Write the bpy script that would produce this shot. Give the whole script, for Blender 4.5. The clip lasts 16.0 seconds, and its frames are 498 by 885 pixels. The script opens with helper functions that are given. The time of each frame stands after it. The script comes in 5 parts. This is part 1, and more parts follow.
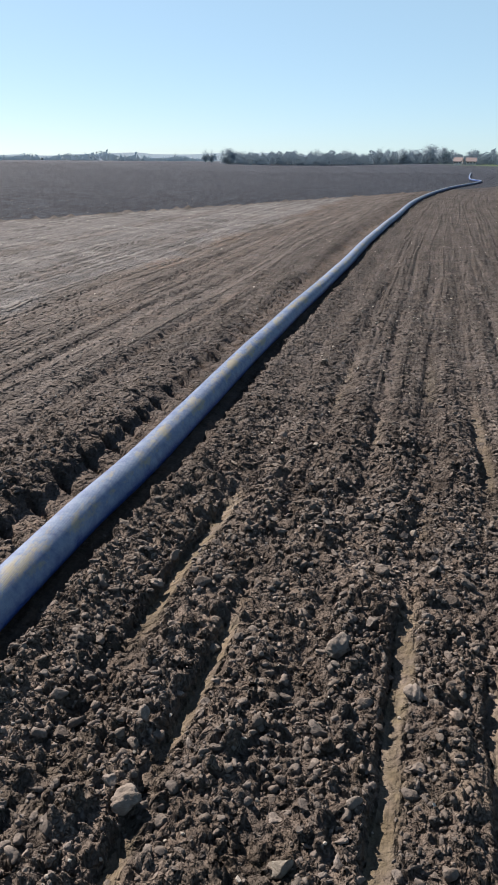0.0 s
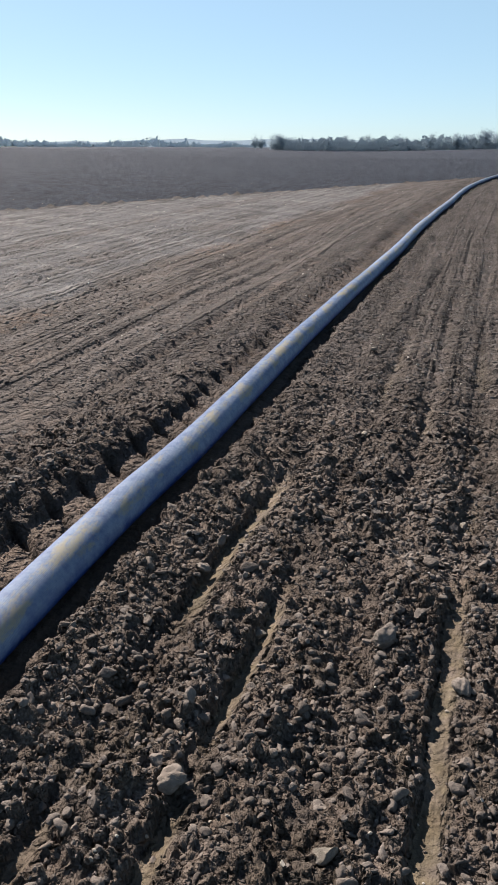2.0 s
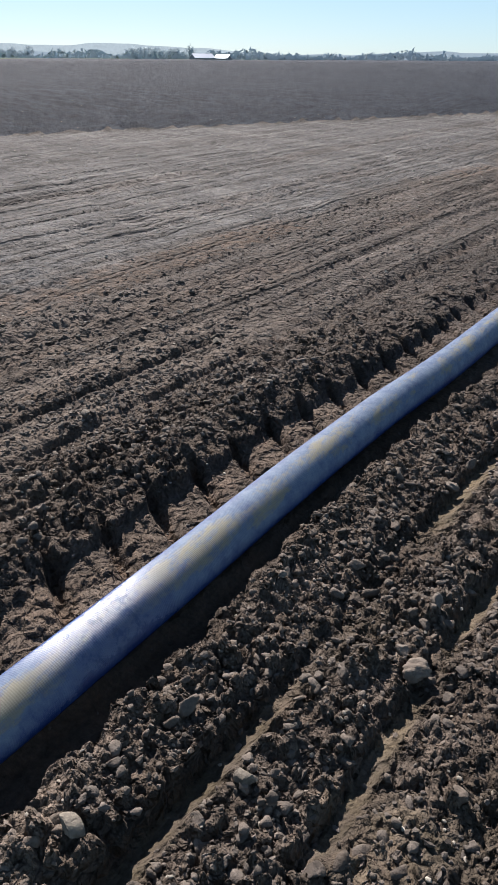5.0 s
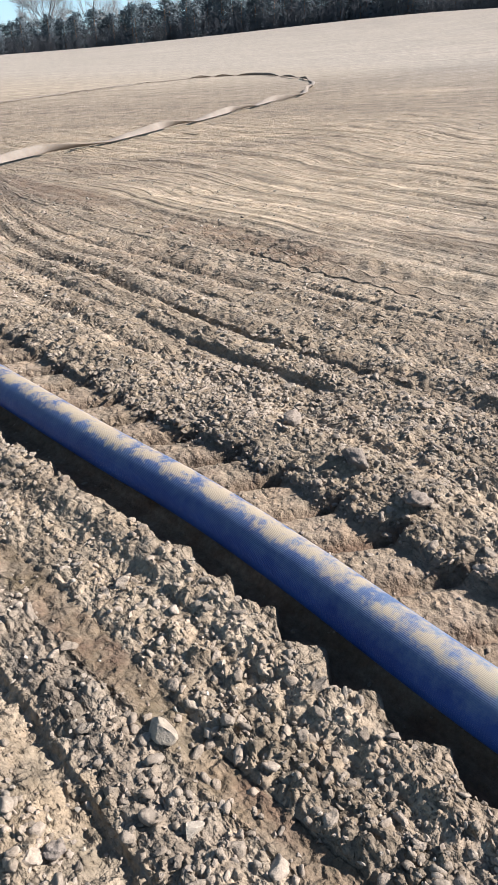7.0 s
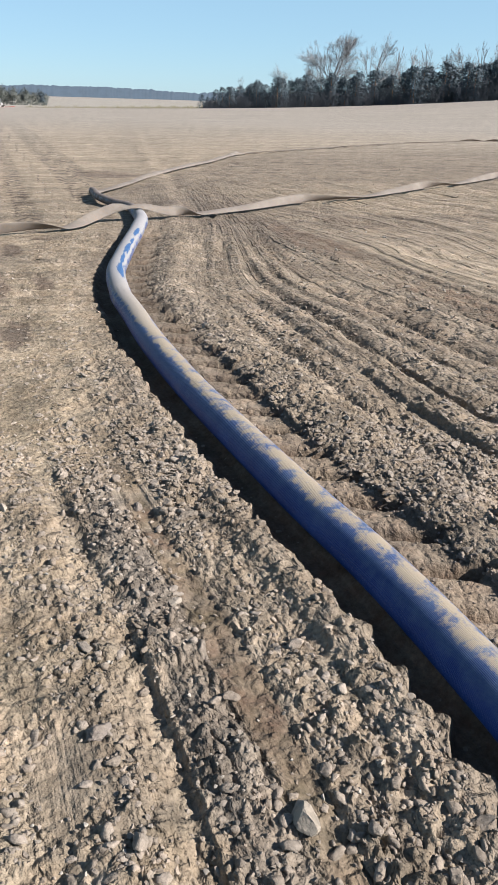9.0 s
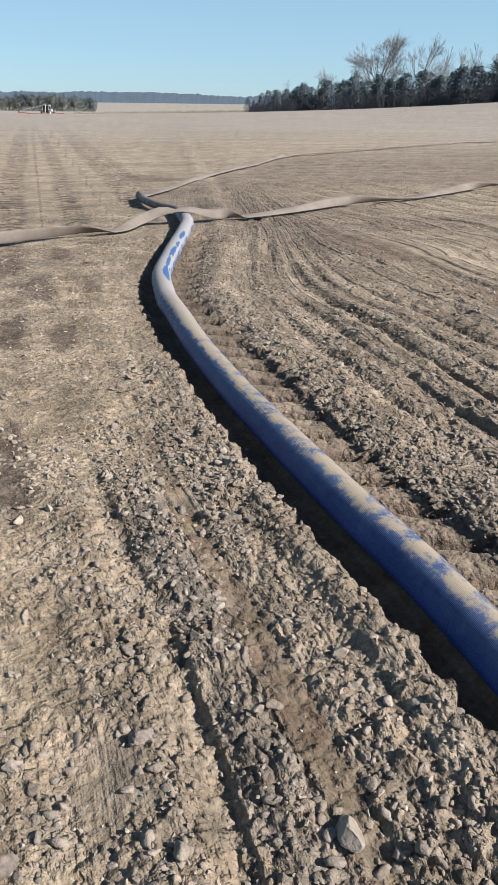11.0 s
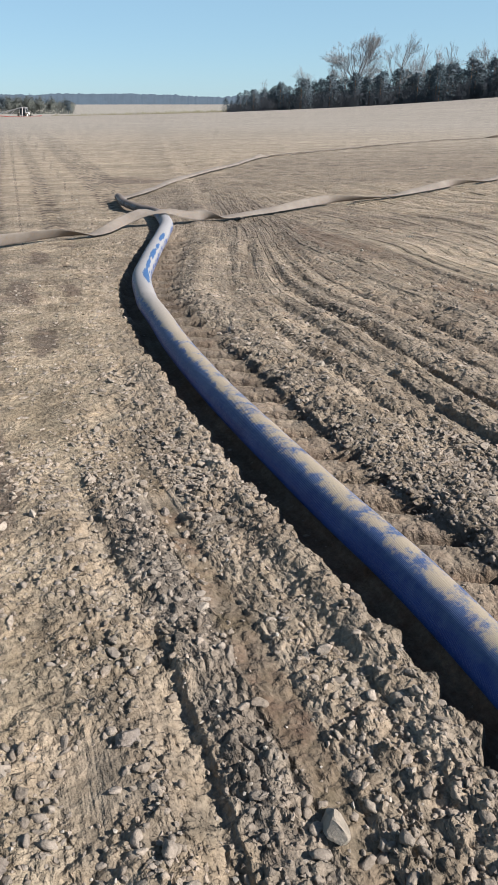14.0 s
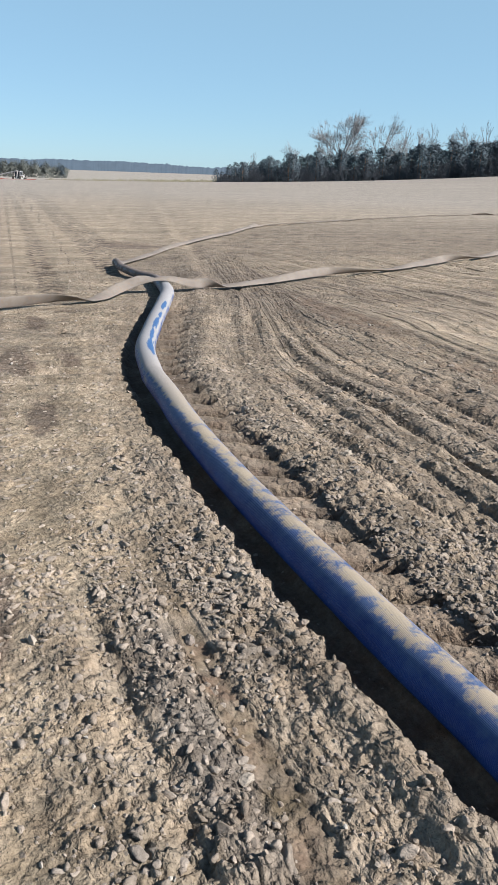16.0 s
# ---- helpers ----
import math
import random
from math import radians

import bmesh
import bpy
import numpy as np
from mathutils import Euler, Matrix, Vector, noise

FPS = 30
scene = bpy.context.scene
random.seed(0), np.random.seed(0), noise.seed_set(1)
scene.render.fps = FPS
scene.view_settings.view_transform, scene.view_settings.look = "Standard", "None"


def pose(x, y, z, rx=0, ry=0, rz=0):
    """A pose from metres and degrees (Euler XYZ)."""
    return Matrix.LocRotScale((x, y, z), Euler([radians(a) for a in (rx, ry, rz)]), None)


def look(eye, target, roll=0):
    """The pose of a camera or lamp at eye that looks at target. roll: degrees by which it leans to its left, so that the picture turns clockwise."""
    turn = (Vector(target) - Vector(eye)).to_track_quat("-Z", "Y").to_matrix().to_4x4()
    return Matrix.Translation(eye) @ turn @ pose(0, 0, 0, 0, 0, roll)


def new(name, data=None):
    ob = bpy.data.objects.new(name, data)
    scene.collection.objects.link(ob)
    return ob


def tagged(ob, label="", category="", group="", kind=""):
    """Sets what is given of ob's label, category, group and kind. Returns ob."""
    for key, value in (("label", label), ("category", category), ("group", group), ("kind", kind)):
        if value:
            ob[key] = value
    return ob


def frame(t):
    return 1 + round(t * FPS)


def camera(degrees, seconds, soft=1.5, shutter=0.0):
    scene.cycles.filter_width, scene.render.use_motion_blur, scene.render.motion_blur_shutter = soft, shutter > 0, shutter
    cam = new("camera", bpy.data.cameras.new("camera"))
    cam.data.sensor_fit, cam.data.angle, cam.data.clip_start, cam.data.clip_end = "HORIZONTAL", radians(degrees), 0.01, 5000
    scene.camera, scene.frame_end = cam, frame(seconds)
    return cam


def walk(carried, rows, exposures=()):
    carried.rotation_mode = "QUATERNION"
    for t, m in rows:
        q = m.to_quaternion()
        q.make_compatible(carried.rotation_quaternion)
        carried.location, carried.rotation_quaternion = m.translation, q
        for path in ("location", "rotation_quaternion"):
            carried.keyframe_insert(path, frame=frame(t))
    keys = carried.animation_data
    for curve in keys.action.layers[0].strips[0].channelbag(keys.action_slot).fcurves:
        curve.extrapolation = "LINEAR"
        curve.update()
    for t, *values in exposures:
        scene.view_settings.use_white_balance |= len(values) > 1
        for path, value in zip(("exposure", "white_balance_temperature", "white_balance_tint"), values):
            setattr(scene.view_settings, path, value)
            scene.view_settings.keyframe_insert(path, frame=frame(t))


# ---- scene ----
cam = camera(38.5, 16.0, 1.25)
PATH = [
    (0, (0.003, 0.174, 1.462), (-0.105, 2.031, 0.728), 0.5),
    (0.5, (-0.004, 0.181, 1.46), (-0.108, 2.031, 0.708), 0.2),
    (1, (0.0, 0.182, 1.457), (-0.143, 2.026, 0.696), -0.7),
    (1.5, (0.0, 0.18, 1.456), (-0.175, 2.02, 0.69), -0.5),
    (2, (-0.019, 0.179, 1.453), (-0.247, 2.012, 0.687), 0.3),
    (2.5, (-0.02, 0.18, 1.448), (-0.274, 2.004, 0.669), 0.1),
    (3, (-0.024, 0.174, 1.446), (-0.342, 1.984, 0.659), -0.3),
    (3.5, (-0.047, 0.156, 1.442), (-0.417, 1.939, 0.616), 0.9),
    (4, (-0.088, 0.13, 1.424), (-0.589, 1.866, 0.565), 2.0),
    (4.5, (-0.132, 0.099, 1.428), (-0.768, 1.768, 0.529), 1.3),
    (5, (-0.189, 0.049, 1.401), (-0.938, 1.643, 0.453), 0.4),
    (5.2, (-0.204, 0.02, 1.404), (-1.045, 1.553, 0.433), 0.3),
    (5.7, (-0.204, 0.017, 1.401), (-1.517, 1.172, 0.431), 0.0),
    (6.25, (-0.203, 0.008, 1.395), (-1.946, 0.152, 0.427), -0.6),
    (6.8, (-0.201, -0.001, 1.389), (-1.710, -0.888, 0.422), -1.3),
    (7.3, (-0.201, -0.004, 1.386), (-1.405, -1.276, 0.42), -1.6),
    (7.5, (-0.19, -0.046, 1.386), (-1.372, -1.366, 0.459), -1.8),
    (8, (-0.203, -0.067, 1.399), (-1.271, -1.494, 0.492), -1.1),
    (8.5, (-0.236, -0.048, 1.407), (-1.245, -1.51, 0.488), 1.3),
    (9, (-0.232, -0.064, 1.417), (-1.203, -1.584, 0.554), 1.7),
    (9.5, (-0.235, -0.09, 1.415), (-1.14, -1.656, 0.56), 0.8),
    (9.7, (-0.234, -0.096, 1.412), (-1.111, -1.678, 0.56), 0.5),
    (11.8, (-0.237, -0.078, 1.41), (-1.108, -1.659, 0.549), 0.8),
    (12, (-0.224, -0.06, 1.422), (-1.099, -1.641, 0.564), 0.2),
    (12.5, (-0.229, -0.062, 1.418), (-1.109, -1.643, 0.566), 0.1),
    (13, (-0.228, -0.07, 1.419), (-1.131, -1.639, 0.568), 0.3),
    (13.5, (-0.228, -0.076, 1.417), (-1.13, -1.633, 0.543), 0.9),
    (14, (-0.242, -0.069, 1.421), (-1.148, -1.632, 0.562), 0.0),
    (14.5, (-0.242, -0.07, 1.424), (-1.19, -1.624, 0.594), 0.9),
    (15, (-0.225, -0.086, 1.429), (-1.191, -1.618, 0.58), 1.8),
    (15.5, (-0.211, -0.238, 1.426), (-1.203, -1.812, 0.692), 1.6),
    (16, (-0.273, -0.536, 1.42), (-1.256, -2.13, 0.718), 2.0),
]
walk(cam, [(t, look(eye, target, roll)) for t, eye, target, roll in PATH],
     exposures=[(0, 1.24, 6800, 16), (4.0, 1.21, 6660, 15), (5.2, 1.08, 6560, 15), (7.3, 1.56, 6400, 14), (8.5, 1.29, 6330, 13), (12, 1.06, 6320, 13), (15, 1.07, 6280, 12), (16, 1.12, 6200, 12)])

# ---- light ----
SUN_HEADING, SUN_HEIGHT = 44.0, 36.0  # degrees left of +y, degrees over the horizon
world = bpy.data.worlds.new("sky")
scene.world = world
world.use_nodes = True
wn, wl = world.node_tree.nodes, world.node_tree.links
sky = wn.new("ShaderNodeTexSky")
sky.sky_type, sky.sun_disc = "NISHITA", False
sky.sun_elevation, sky.sun_rotation = radians(SUN_HEIGHT), radians(-SUN_HEADING)
sky.air_density, sky.dust_density, sky.ozone_density, sky.altitude = 0.75, 0.25, 5.0, 0
haze = wn.new("ShaderNodeMix")  # haze, thick at the horizon and thin overhead
haze.data_type = "RGBA"
haze.inputs[7].default_value = (4.75, 7.7, 8.8, 1)
way = wn.new("ShaderNodeTexCoord")
axes = wn.new("ShaderNodeSeparateXYZ")
thick = wn.new("ShaderNodeMapRange")
thick.inputs[1].default_value, thick.inputs[2].default_value, thick.inputs[3].default_value, thick.inputs[4].default_value = 0.25, 0.65, 0.46, 0.08
wl.new(way.outputs["Generated"], axes.inputs[0]), wl.new(axes.outputs[2], thick.inputs[0]), wl.new(thick.outputs[0], haze.inputs[0])
wl.new(sky.outputs[0], haze.inputs[6])
wl.new(haze.outputs[2], wn["Background"].inputs[0])
wn["Background"].inputs[1].default_value = 0.051
sun = new("sun", bpy.data.lights.new("sun", "SUN"))
sun.data.energy, sun.data.angle, sun.data.color = 5.0, radians(0.5), (1.0, 0.95, 0.88)
SUN_WAY = Vector((-math.sin(radians(SUN_HEADING)), math.cos(radians(SUN_HEADING)), math.tan(radians(SUN_HEIGHT))))
sun.matrix_world = look(SUN_WAY * 50, (0, 0, 0))

# ---- materials ----


class Nodes:
    """A small builder of node materials."""

    def __init__(self, name, rough=0.9, specular=0.2, metal=0.0):
        self.mat = bpy.data.materials.new(name)
        self.mat.use_nodes = True
        self.n, self.l = self.mat.node_tree.nodes, self.mat.node_tree.links
        self.bsdf = self.n["Principled BSDF"]
        self.bsdf.inputs["Roughness"].default_value = rough
        self.bsdf.inputs["Specular IOR Level"].default_value = specular
        self.bsdf.inputs["Metallic"].default_value = metal
        self.place = self.n.new("ShaderNodeNewGeometry").outputs["Position"]

    def put(self, socket, value):
        if isinstance(value, bpy.types.NodeSocket):
            self.l.new(value, socket)
        elif isinstance(value, tuple) and len(value) == 3 and socket.type == "RGBA":
            socket.default_value = (*value, 1)
        else:
            socket.default_value = value

    def noise(self, scale, detail=4, rough=0.6, place=None, squeeze=None, turn=0):
        t = self.n.new("ShaderNodeTexNoise")
        t.inputs["Scale"].default_value, t.inputs["Detail"].default_value, t.inputs["Roughness"].default_value = scale, detail, rough
        p = place or self.place
        if squeeze:
            m = self.n.new("ShaderNodeMapping")
            m.vector_type = "TEXTURE"
            m.inputs["Scale"].default_value = [1 / q for q in squeeze]
            m.inputs["Rotation"].default_value = (0, 0, turn)
            self.l.new(p, m.inputs[0])
            p = m.outputs[0]
        self.l.new(p, t.inputs[0])
        return t.outputs["Fac"]

    def cells(self, scale):
        """Angular crumbs with gaps, 0 in the gaps and 1 on their tops."""
        t = self.n.new("ShaderNodeTexVoronoi")
        t.feature = "DISTANCE_TO_EDGE"
        t.inputs["Scale"].default_value = scale
        self.l.new(self.place, t.inputs["Vector"])
        return self.ramp(t.outputs["Distance"], 0.0, 0.22)

    def attr(self, name):
        t = self.n.new("ShaderNodeAttribute")
        t.attribute_name = name
        return t.outputs["Fac"]

    def ramp(self, value, a, b, lo=0.0, hi=1.0):
        t = self.n.new("ShaderNodeMapRange")
        t.inputs[1].default_value, t.inputs[2].default_value = a, b
        t.inputs[3].default_value, t.inputs[4].default_value = lo, hi
        self.put(t.inputs[0], value)
        return t.outputs[0]

    def maths(self, op, a, b=0.0):
        t = self.n.new("ShaderNodeMath")
        t.operation = op
        self.put(t.inputs[0], a), self.put(t.inputs[1], b)
        return t.outputs[0]

    def mix(self, fac, a, b, kind="MIX"):
        t = self.n.new("ShaderNodeMix")
        t.data_type, t.blend_type = "RGBA", kind
        self.put(t.inputs[0], fac), self.put(t.inputs[6], a), self.put(t.inputs[7], b)
        return t.outputs[2]

    def combine(self, v):
        t = self.n.new("ShaderNodeCombineColor")
        for i in range(3):
            self.put(t.inputs[i], v)
        return t.outputs[0]

    def island(self):
        return self.n.new("ShaderNodeNewGeometry").outputs["Random Per Island"]

    def any(self):
        return self.n.new("ShaderNodeObjectInfo").outputs["Random"]

    def bump(self, height, depth, strength=1.0):
        t = self.n.new("ShaderNodeBump")
        t.inputs["Strength"].default_value, t.inputs["Distance"].default_value = strength, depth
        self.l.new(height, t.inputs["Height"])
        if self.bsdf.inputs["Normal"].is_linked:
            self.l.new(self.bsdf.inputs["Normal"].links[0].from_socket, t.inputs["Normal"])
        self.l.new(t.outputs[0], self.bsdf.inputs["Normal"])

    def colour(self, value):
        self.put(self.bsdf.inputs["Base Color"], value)
        return self

    def rough(self, value):
        self.put(self.bsdf.inputs["Roughness"], value)


# DRY is the northern soil, its tone darkened as seen against the sun
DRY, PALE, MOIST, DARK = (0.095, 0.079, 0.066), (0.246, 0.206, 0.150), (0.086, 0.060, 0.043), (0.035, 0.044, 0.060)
GREY, TRAIL = (0.094, 0.093, 0.092), (0.098, 0.082, 0.053)


def soil_colour(m, base):
    """Grain and stains of the field over a base colour."""
    grain = m.ramp(m.noise(55, 5, 0.75), 0.3, 0.72, 0.57, 1.19)
    blotch = m.ramp(m.noise(2.2, 4, 0.6), 0.3, 0.7, 0.8, 1.18)
    warm = m.mix(m.ramp(m.noise(7, 3), 0.4, 0.65, 0.0, 0.45), (1.19, 1.17, 1.18), (1.31, 1.17, 1.05))
    tint = m.mix(1.0, base, warm, "MULTIPLY")
    shade = m.maths("MULTIPLY", grain, blotch)
    mul = m.n.new("ShaderNodeVectorMath")
    mul.operation = "SCALE"
    m.l.new(tint, mul.inputs[0]), m.l.new(shade, mul.inputs["Scale"])
    return mul.outputs[0]


def ground_material():
    m = Nodes("field_soil", 0.95, 0.12)
    streak = m.noise(1.0, 5, 0.65, squeeze=(2.2, 0.12, 1), turn=radians(57))
    pale = m.maths("MULTIPLY", m.attr("pale"), m.ramp(streak, 0.3, 0.6, 0.6, 1.0))
    c = m.mix(pale, DRY, PALE)
    band = m.noise(1.0, 5, 0.65, squeeze=(1.3, 0.10, 1), turn=radians(62))
    c = m.mix(m.attr("grey"), c, m.mix(m.ramp(band, 0.46, 0.66), GREY, (0.136, 0.133, 0.129)))
    c = m.mix(m.maths("MULTIPLY", m.attr("path"), m.ramp(m.noise(3.0, 4, 0.6), 0.3, 0.6, 0.5, 1.0)), c, (0.276, 0.226, 0.156))
    # shade in the gaps between northern clods, put into the colour
    c = m.mix(m.attr("gap_shade"), c, (0.080, 0.072, 0.066))
    c = m.mix(m.maths("MULTIPLY", m.attr("trail"), m.ramp(m.noise(11, 4, 0.65), 0.34, 0.62, 0.1, 0.85)), c, TRAIL)
    c = m.mix(m.maths("MULTIPLY", m.attr("moist_shade"), m.ramp(m.noise(9, 3), 0.3, 0.62)), c, MOIST)
    rim = m.ramp(m.maths("ADD", m.attr("edge"), m.ramp(m.noise(1.6, 4, 0.6), 0.2, 0.8, -0.07, 0.07)), -0.03, 0.03)
    dark = m.maths("MAXIMUM", rim, m.attr("upland"))
    # dark ploughed soil, with the bluish haze over it put into DARK
    c = m.mix(dark, c, DARK)
    c = m.mix(m.maths("MULTIPLY", m.attr("damp"), 0.9), c, (0.125, 0.100, 0.077))
    # lug prints of the wheel tracks on the pale field
    off = m.maths("ABSOLUTE", m.attr("lane"))
    beat = m.maths("SINE", m.maths("MULTIPLY", m.maths("ADD", m.attr("lane_u"), off), 24.0))
    prints = m.maths("MULTIPLY", m.ramp(off, 0.12, 0.20, 1.0, 0.0), m.ramp(m.maths("ADD", beat, m.ramp(m.noise(4, 4), 0.3, 0.7, -0.9, 0.9)), -0.3, 0.9))
    prints = m.maths("MULTIPLY", m.maths("MULTIPLY", prints, m.attr("lanes")), m.ramp(m.noise(0.5, 3), 0.22, 0.42))
    c = m.mix(m.maths("MULTIPLY", prints, 0.95), c, (0.088, 0.072, 0.058))
    c = m.mix(m.maths("MULTIPLY", m.attr("straw"), m.ramp(m.noise(0.02, 3), 0.35, 0.6, 0.4, 1.0)), c, (0.260, 0.240, 0.190))
    # haze that grows with distance, put into the southern soil's colour
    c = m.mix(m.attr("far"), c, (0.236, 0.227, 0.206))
    green = m.maths("MULTIPLY", m.attr("green"), 1.0)
    c = m.mix(green, c, (0.07, 0.12, 0.04))
    rowwise = m.n.new("ShaderNodeCombineXYZ")
    m.l.new(m.attr("across"), rowwise.inputs[0]), m.l.new(m.attr("along"), rowwise.inputs[1])
    close = m.ramp(m.maths("ABSOLUTE", m.attr("across")), 9.0, 18.0, 1.0, 0.0)
    lines = m.noise(1.0, 5, 0.7, place=rowwise.outputs[0], squeeze=(5.5, 0.35, 1))
    sweep = m.noise(1.0, 5, 0.7, squeeze=(3.2, 0.10, 1), turn=radians(57))
    over = m.noise(1.0, 5, 0.7, squeeze=(0.09, 2.6, 1), turn=radians(-5))
    blend = m.n.new("ShaderNodeMix")
    m.put(blend.inputs[0], m.attr("south")), m.put(blend.inputs[2], sweep), m.put(blend.inputs[3], over)
    sweep = blend.outputs[0]
    close = m.maths("MULTIPLY", close, m.maths("SUBTRACT", 1.0, m.attr("south")))
    blend = m.n.new("ShaderNodeMix")
    m.put(blend.inputs[0], close), m.put(blend.inputs[2], sweep), m.put(blend.inputs[3], lines)
    lines = blend.outputs[0]
    even = m.n.new("ShaderNodeMix")
    m.put(even.inputs[0], m.maths("MAXIMUM", m.maths("MULTIPLY", m.attr("firm"), 0.85), m.maths("MULTIPLY", m.attr("south"), 0.45))), m.put(even.inputs[2], lines), m.put(even.inputs[3], m.noise(2.4, 5, 0.65))
    lines = even.outputs[0]
    # thin furrows that follow the rows, their shade put into the colour
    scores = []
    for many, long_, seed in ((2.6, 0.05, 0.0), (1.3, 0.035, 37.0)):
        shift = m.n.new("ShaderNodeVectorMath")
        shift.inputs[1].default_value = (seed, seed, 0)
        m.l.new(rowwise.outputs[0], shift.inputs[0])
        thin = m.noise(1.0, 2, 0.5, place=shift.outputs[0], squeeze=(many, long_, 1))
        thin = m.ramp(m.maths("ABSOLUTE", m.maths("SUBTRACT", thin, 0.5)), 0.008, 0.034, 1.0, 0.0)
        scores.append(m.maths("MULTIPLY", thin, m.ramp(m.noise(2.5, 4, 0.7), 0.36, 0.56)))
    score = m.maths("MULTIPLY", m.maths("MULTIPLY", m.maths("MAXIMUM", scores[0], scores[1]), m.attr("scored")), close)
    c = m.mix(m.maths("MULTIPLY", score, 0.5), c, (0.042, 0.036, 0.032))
    clumps = m.noise(9.0, 5, 0.75)
    mottle = m.maths("MULTIPLY", m.ramp(lines, 0.36, 0.62, 0.66, 1.22), m.ramp(clumps, 0.34, 0.66, 0.74, 1.24))
    c = m.mix(1.0, c, m.combine(mottle), "MULTIPLY")
    # crumbs pressed into the firm soil of the wheel path
    bits = m.noise(24, 4, 0.7)
    still = m.maths("MULTIPLY", m.maths("MAXIMUM", m.attr("firm"), m.attr("path")), 0.9)
    c = m.mix(still, c, m.mix(1.0, c, m.combine(m.ramp(bits, 0.36, 0.64, 0.62, 1.22)), "MULTIPLY"))
    m.colour(soil_colour(m, c))
    m.bump(m.maths("MULTIPLY", bits, still), 0.045, 0.8)
    m.bump(m.noise(150, 4, 0.7), 0.004, 0.42)
    m.bump(m.maths("MULTIPLY", m.cells(105), m.attr("crumb")), 0.004, 0.55)
    m.bump(m.maths("MULTIPLY", m.cells(50), m.attr("crumb")), 0.007, 0.7)
    m.bump(m.maths("MULTIPLY", m.cells(24), m.attr("crumb")), 0.022, 0.85)
    m.bump(m.maths("MULTIPLY", m.cells(11), m.attr("crumb")), 0.05, 0.7)
    m.bump(m.maths("MULTIPLY", m.maths("MULTIPLY", lines, m.ramp(m.attr("moist_shade"), 0.1, 0.4, 1.0, 0.1)), m.ramp(m.attr("south"), 0.0, 1.0, 1.0, 0.35)), 0.07, 0.6)
    m.bump(m.maths("MULTIPLY", score, -1.0), 0.05, 0.8)
    m.bump(clumps, 0.035, 0.6)
    m.bump(m.noise(3.5, 6, 0.65), 0.05, 0.4)
    return m.mat


def clod_material():
    m = Nodes("clod_soil", 0.95, 0.12)
    i = m.island()
    c = m.mix(m.ramp(i, 0.0, 1.0), (0.072, 0.063, 0.055), (0.142, 0.125, 0.109))
    c = m.mix(m.attr("grey"), c, m.mix(i, (0.10, 0.092, 0.084), (0.21, 0.195, 0.175)))
    c = m.mix(m.maths("MULTIPLY", m.attr("pale"), 0.92), c, m.mix(i, (0.205, 0.176, 0.139), (0.300, 0.260, 0.208)))
    c = m.mix(m.attr("dark"), c, m.mix(i, DARK, (0.066, 0.071, 0.084)))
    m.colour(soil_colour(m, c))
    m.bump(m.noise(75, 4, 0.65), 0.008, 0.8)
    m.bump(m.noise(260, 4, 0.8), 0.003, 0.5)
    return m.mat


def stone_material(name, a, b):
    m = Nodes(name, 0.8, 0.3)
    c = m.mix(m.any(), a, b)
    c = m.mix(m.ramp(m.noise(30, 5), 0.45, 0.7), c, tuple(0.7 * q for q in a))
    m.colour(c)
    m.bump(m.noise(90, 6, 0.7), 0.01, 0.8)
    return m.mat


def pebble_material():
    m = Nodes("pale_pebble", 0.7, 0.3)
    m.colour(m.mix(m.island(), (0.19, 0.162, 0.128), (0.33, 0.300, 0.255)))
    return m.mat


